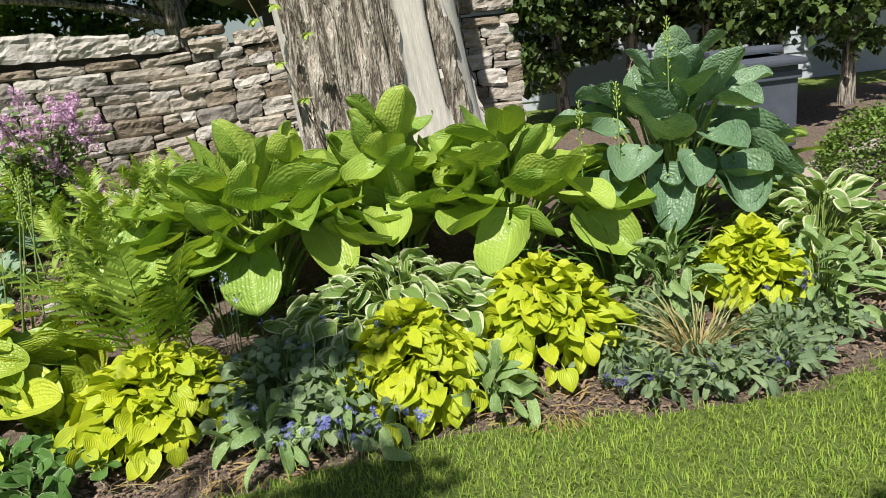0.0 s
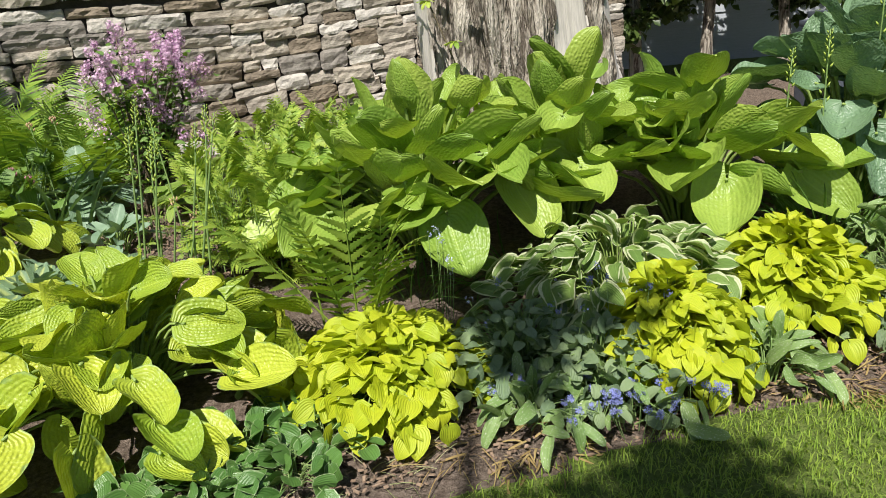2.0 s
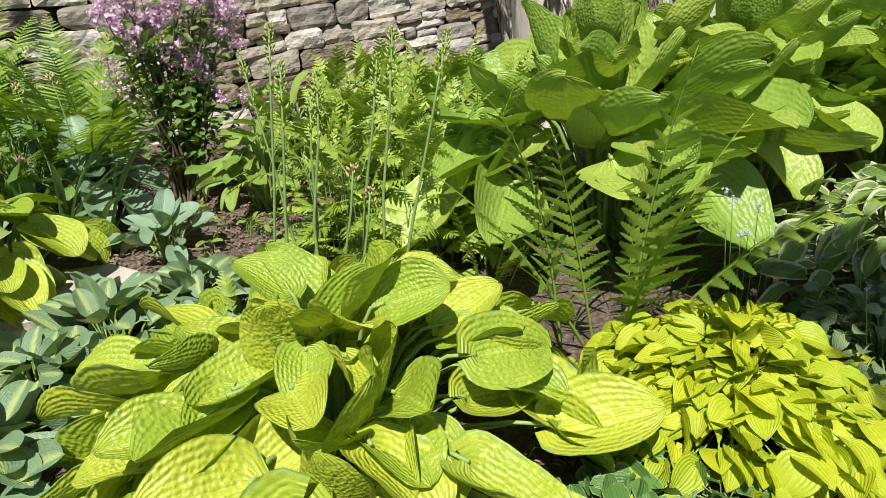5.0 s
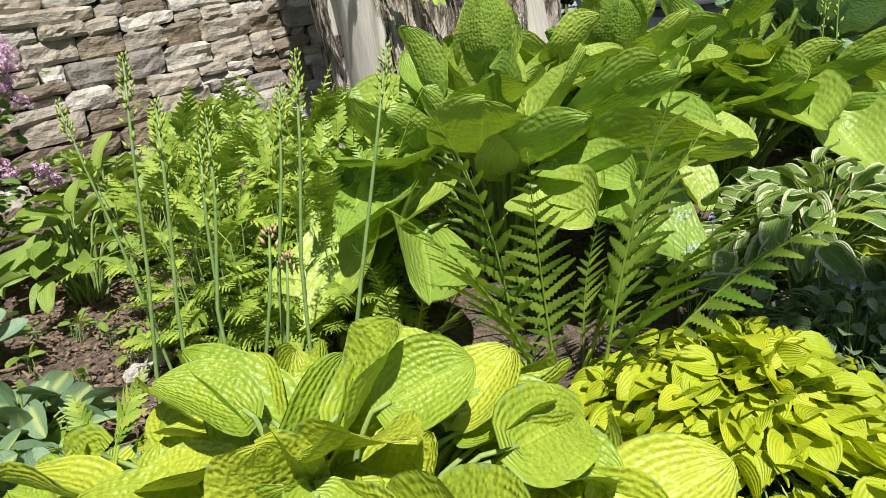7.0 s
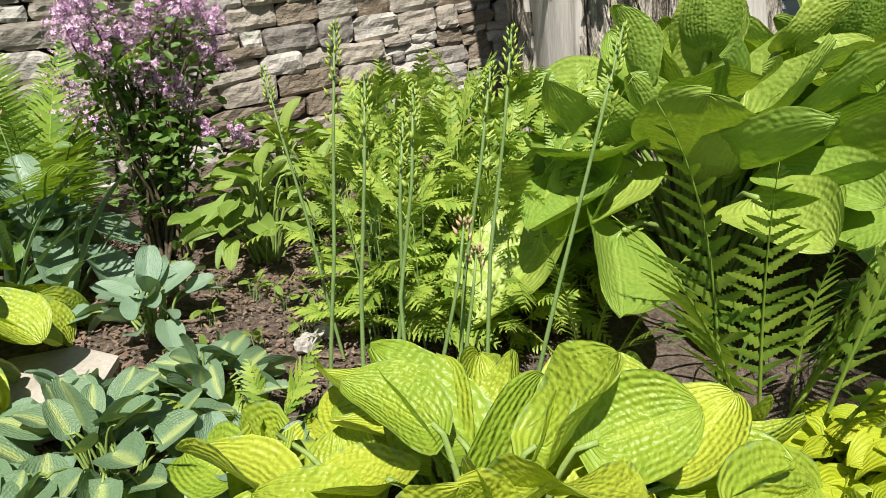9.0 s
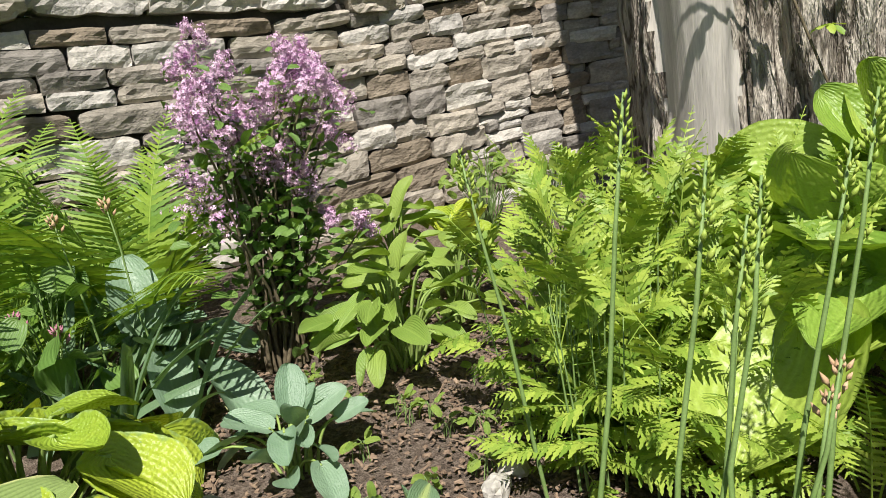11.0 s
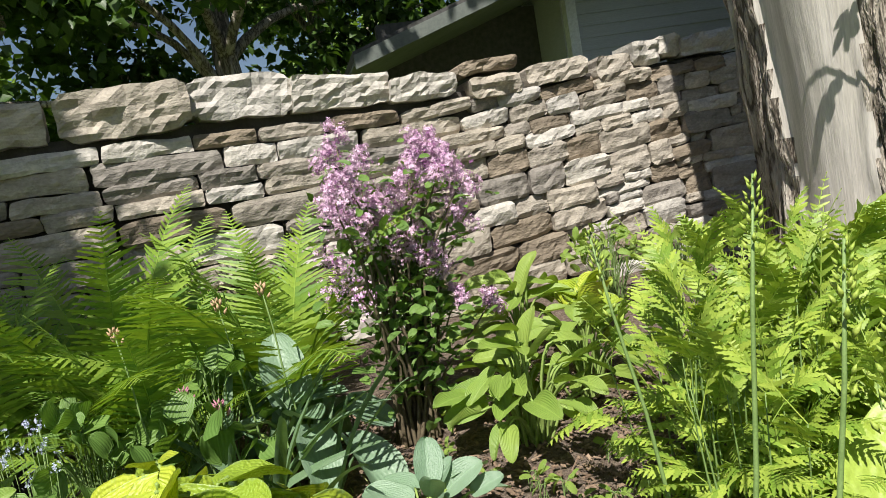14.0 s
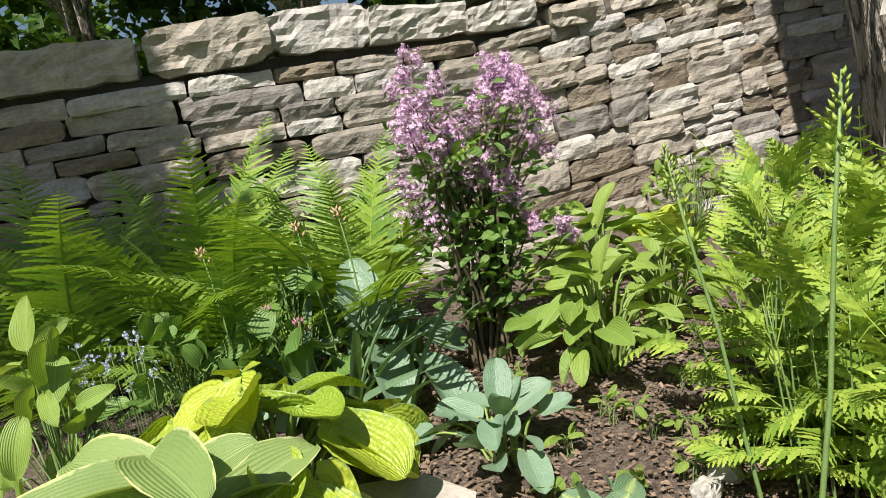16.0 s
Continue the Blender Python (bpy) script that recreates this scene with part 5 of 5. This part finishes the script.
MAPLE = "large leafy maple beyond the stone wall"
tree("maple_tree", MAPLE, -3.1, 15.0, 8, 0.3, ring(-3.2, 14.6, 3.9, 9, 3.2, 13, 1) + ring(-5.0, 14.5, 1.9, 3.4, 2.6, 6, 11) + [(-3.6, 12.2, 4.3, 1.1), (-1.6, 12.6, 4.5, 1.0), (-4.8, 12.5, 4.2, 1.1)], 14500, 0.22, 801, M_TREE, "tree")
tree("maple_tree", MAPLE, -7.2, 15.5, 9, 0.35, ring(-7.4, 15.2, 3.2, 9, 3.4, 13, 2) + ring(-7.0, 14.5, 1.8, 3.0, 1.8, 4, 12) + [(-6.2, 12.6, 4.2, 1.2)], 13000, 0.22, 802, M_TREE, "tree")
tree("maple_tree", MAPLE, -1.2, 19.0, 9, 0.3, ring(-1.4, 19.0, 3.6, 9, 2.8, 12, 3), 9000, 0.25, 803, M_TREE, "tree")
tree("maple_tree", "far leafy tree in full sun", -13.5, 21.0, 8, 0.35, ring(-13.5, 21, 2.4, 8, 3.6, 14, 4), 9000, 0.28, 804, M_SHRUB, "tree")
tree("maple_tree", "far leafy tree in full sun", 0.6, 30.0, 8, 0.3, ring(0.6, 30, 2.5, 8, 3.0, 10, 5), 6000, 0.3, 805, M_SHRUB, "tree")
tree("shade_tree", "leafy tree that overhangs the end of the bed", -7.4, 3.2, 6, 0.2, [(-5.65, 3.75, 6.2, 1.15), (-6.3, 3.6, 6.3, 1.3), (-6.5, 3.3, 6.8, 1.3), (-5.8, 4.6, 6.6, 0.9), (-7.3, 4.2, 6.4, 1.3)], 10500, 0.17, 806, M_TREE, "tree")
tree("shade_tree", "leafy tree behind the lawn with an overhanging branch", -2.6, -5.5, 6, 0.2, [(-1.0, -1.75, 5.6, 0.60), (-1.4, -2.3, 5.9, 0.7), (0.75, -2.4, 5.7, 0.5), (-2.8, -4.5, 6.5, 1.4), (-1.28, -0.42, 5.6, 0.36), (-1.6, 0.05, 5.6, 0.32)], 5900, 0.15, 807, M_TREE, "tree")

# added above the view: its crown keeps the sun off siding and fascia
tree("shade_tree", "unseen tall leafy tree added to shade the house", 12.5, 10.0, 7, 0.3, [(-2.2, 8.9, 7.2, 1.3), (-0.4, 8.6, 7.0, 1.3), (1.2, 8.8, 7.2, 1.3), (2.8, 8.9, 7.0, 1.3), (4.4, 9.2, 7.2, 1.3), (6.0, 9.0, 7.3, 1.2), (0.4, 9.9, 7.6, 1.3), (3.6, 10.2, 7.6, 1.3), (-1.6, 10.2, 7.6, 1.3)], 15000, 0.2, 808, M_TREE, "tree")

# cedars by the house
for k, (x, y, h) in enumerate(((3.3, 9.3, 3.6), (5.15, 7.1, 3.8), (6.6, 8.0, 4.0), (4.3, 9.3, 3.6), (8.4, 9.4, 4.0), (5.6, 9.5, 3.8))):
    rgc = random.Random(60 + k)
    cl = [(x + rgc.uniform(-0.55, 0.55), y + rgc.uniform(-0.5, 0.5), rgc.uniform(0.75, h), rgc.uniform(0.3, 0.5)) for _ in range(20)]
    tree("cedar_shrub", "scraggly dark cedar with bare lower stem by the house", x, y, h, 0.09, cl, 7500, 0.12, 820 + k, M_CEDAR, "cedar")


def clipped_shrub(x, y, r, h, seed):
    rg = random.Random(seed)
    e = thing("clipped_shrub", "rounded fine-leaved green shrub beside the path", "shrub", x, y)
    b = Build()
    for _ in range(5200):
        a, t = rg.random() * TAU, math.acos(rg.uniform(-0.05, 1))
        k = (0.86 + 0.14 * noise.noise(Vector((math.cos(a) * 3, math.sin(a) * 3, t * 3)))) * rg.uniform(0.82, 1.05)
        p = Vector((math.cos(a) * math.sin(t) * r * k, math.sin(a) * math.sin(t) * r * k, max(math.cos(t), 0.02) * h * k))
        v, f, uv = CARD[rg.randrange(3)]
        b.add(v, f, uv, leaf_pose(p, rg.random() * 360, rg.uniform(-10, 80), rg.uniform(-40, 40), rg.uniform(0.025, 0.05)))
    tagged(put("foliage", b.mesh("foliage", M_SHRUB), e), kind="stuff")
    st = [Vector((0, 0, -0.05)), Vector((0, 0, h * 0.5))]
    put("stem", mesh_of("stem", *tube(st, [0.03, 0.02], 6), M_WOODY), e)


clipped_shrub(4.85, 5.05, 0.62, 0.62, 31)
clipped_shrub(5.8, 4.3, 0.8, 0.6, 32)

# gravel path behind the bed
pv = [(4.0, 5.3), (4.9, 5.75), (6.5, 6.6), (9.5, 8.0), (9.5, 7.2), (6.8, 6.0), (5.2, 5.3), (4.2, 4.75)]
tagged(new("gravel_path", mesh_of("gravel_path", [(x, y, ground_z(x, y) + 0.012) for x, y in pv], [tuple(range(8))[::-1]], M_GRAVEL, None, False)), "narrow pale gravel path behind the bed", "path", kind="structure")

# ---- storage bin ----


def box(name, parent, x0, x1, y0, y1, z0, z1, mat, bevel=0.01, label="", m=None):
    bm = bmesh.new()
    bmesh.ops.create_cube(bm, size=1.0)
    for v in bm.verts:
        v.co = Vector(((x0 + x1) / 2 + v.co.x * (x1 - x0), (y0 + y1) / 2 + v.co.y * (y1 - y0), (z0 + z1) / 2 + v.co.z * (z1 - z0)))
    if bevel:
        bmesh.ops.bevel(bm, geom=list(bm.edges), offset=bevel, segments=2, affect="EDGES", profile=0.7)
    me = bpy.data.meshes.new(name)
    bm.to_mesh(me)
    bm.free()
    me.materials.append(mat)
    return put(name, me, parent, m, label)


e = thing("storage_bin", "dark grey plastic storage bin with a sloping lid", "storage bin", 4.3, 6.4)
box("body", e, -0.42, 0.42, -0.3, 0.35, 0.0, 0.80, M_BIN, 0.03)
box("lid", e, -0.45, 0.45, -0.34, 0.38, 0.815, 0.88, M_BIN, 0.025, "", pose(0, 0, 0, 4))
box("lid_panel", e, -0.38, 0.38, -0.1, 0.3, 0.91, 0.98, M_BIN, 0.025)
box("rim", e, -0.44, 0.44, -0.33, -0.29, 0.66, 0.74, M_BIN, 0.012)

# ---- the house beyond the wall ----
H = thing("house", "grey clapboard house with an overhanging gable roof in shade", "house", 5.0, 11.3, 0.3)
for k in range(24):
    z = k * 0.155
    x0 = -3.55 if z < 2.9 else -3.55
    v = [(x0, -0.012, z - 0.01), (9, -0.012, z - 0.01), (9, 0.012, z + 0.15), (x0, 0.012, z + 0.15), (x0, 0.06, z - 0.01), (9, 0.06, z - 0.01), (9, 0.06, z + 0.15), (x0, 0.06, z + 0.15)]
    put("siding_board", mesh_of("siding_board", v, [(0, 1, 2, 3), (0, 4, 5, 1), (3, 2, 6, 7), (4, 0, 3, 7), (1, 5, 6, 2)], M_SIDING, None, False), H)
box("corner_board", H, -3.68, -3.54, -0.035, 0.1, -0.2, 3.7, M_TRIMW, 0.006, "white corner board")
# porch wall takes the near-black shingle colour to stand for deep shade
box("porch_wall", H, -6.0, -3.6, 1.0, 1.2, -0.3, 3.2, M_ROOF, 0.0, "recessed porch wall, coloured dark for deep shade")
box("side_wall", H, -3.7, -3.56, 0.1, 4.0, -0.2, 3.6, M_SIDING, 0.0)


def roof_slab(name, y0, y1, lift, thick, mat, label):
    x0, x1, s = -6.6, 1.2, 0.31
    z0 = 2.28 + lift - 0.0
    v = []
    for y in (y0, y1):
        for x, dz in ((x0, 0), (x1, 0), (x1, thick), (x0, thick)):
            v.append((x, y, z0 + (x - x0) * s + dz))
    put(name, mesh_of(name, v, [(0, 1, 2, 3), (5, 4, 7, 6), (4, 0, 3, 7), (1, 5, 6, 2), (3, 2, 6, 7), (4, 5, 1, 0)], mat, None, False), H, None, label)


roof_slab("roof", -0.95, 5.0, 0.14, 0.10, M_ROOF, "dark shingle roof")
roof_slab("fascia", -1.0, -0.954, 0.04, 0.15, M_FASCIA, "grey rake fascia board")
roof_slab("soffit", -0.95, 1.0, 0.10, 0.035, M_FASCIA, "grey soffit")
v = [(1.2, -0.95, 4.85), (9.5, -0.95, 3.3), (9.5, -0.95, 3.4), (1.2, -0.95, 4.95), (1.2, 5, 4.85), (9.5, 5, 3.3), (9.5, 5, 3.4), (1.2, 5, 4.95)]
put("roof", mesh_of("roof", v, [(0, 1, 2, 3), (5, 4, 7, 6), (1, 5, 6, 2), (3, 2, 6, 7), (4, 5, 1, 0), (4, 0, 3, 7)], M_ROOF, None, False), H, None, "dark shingle roof")

# ---- wall stones, last ----
build_wall()
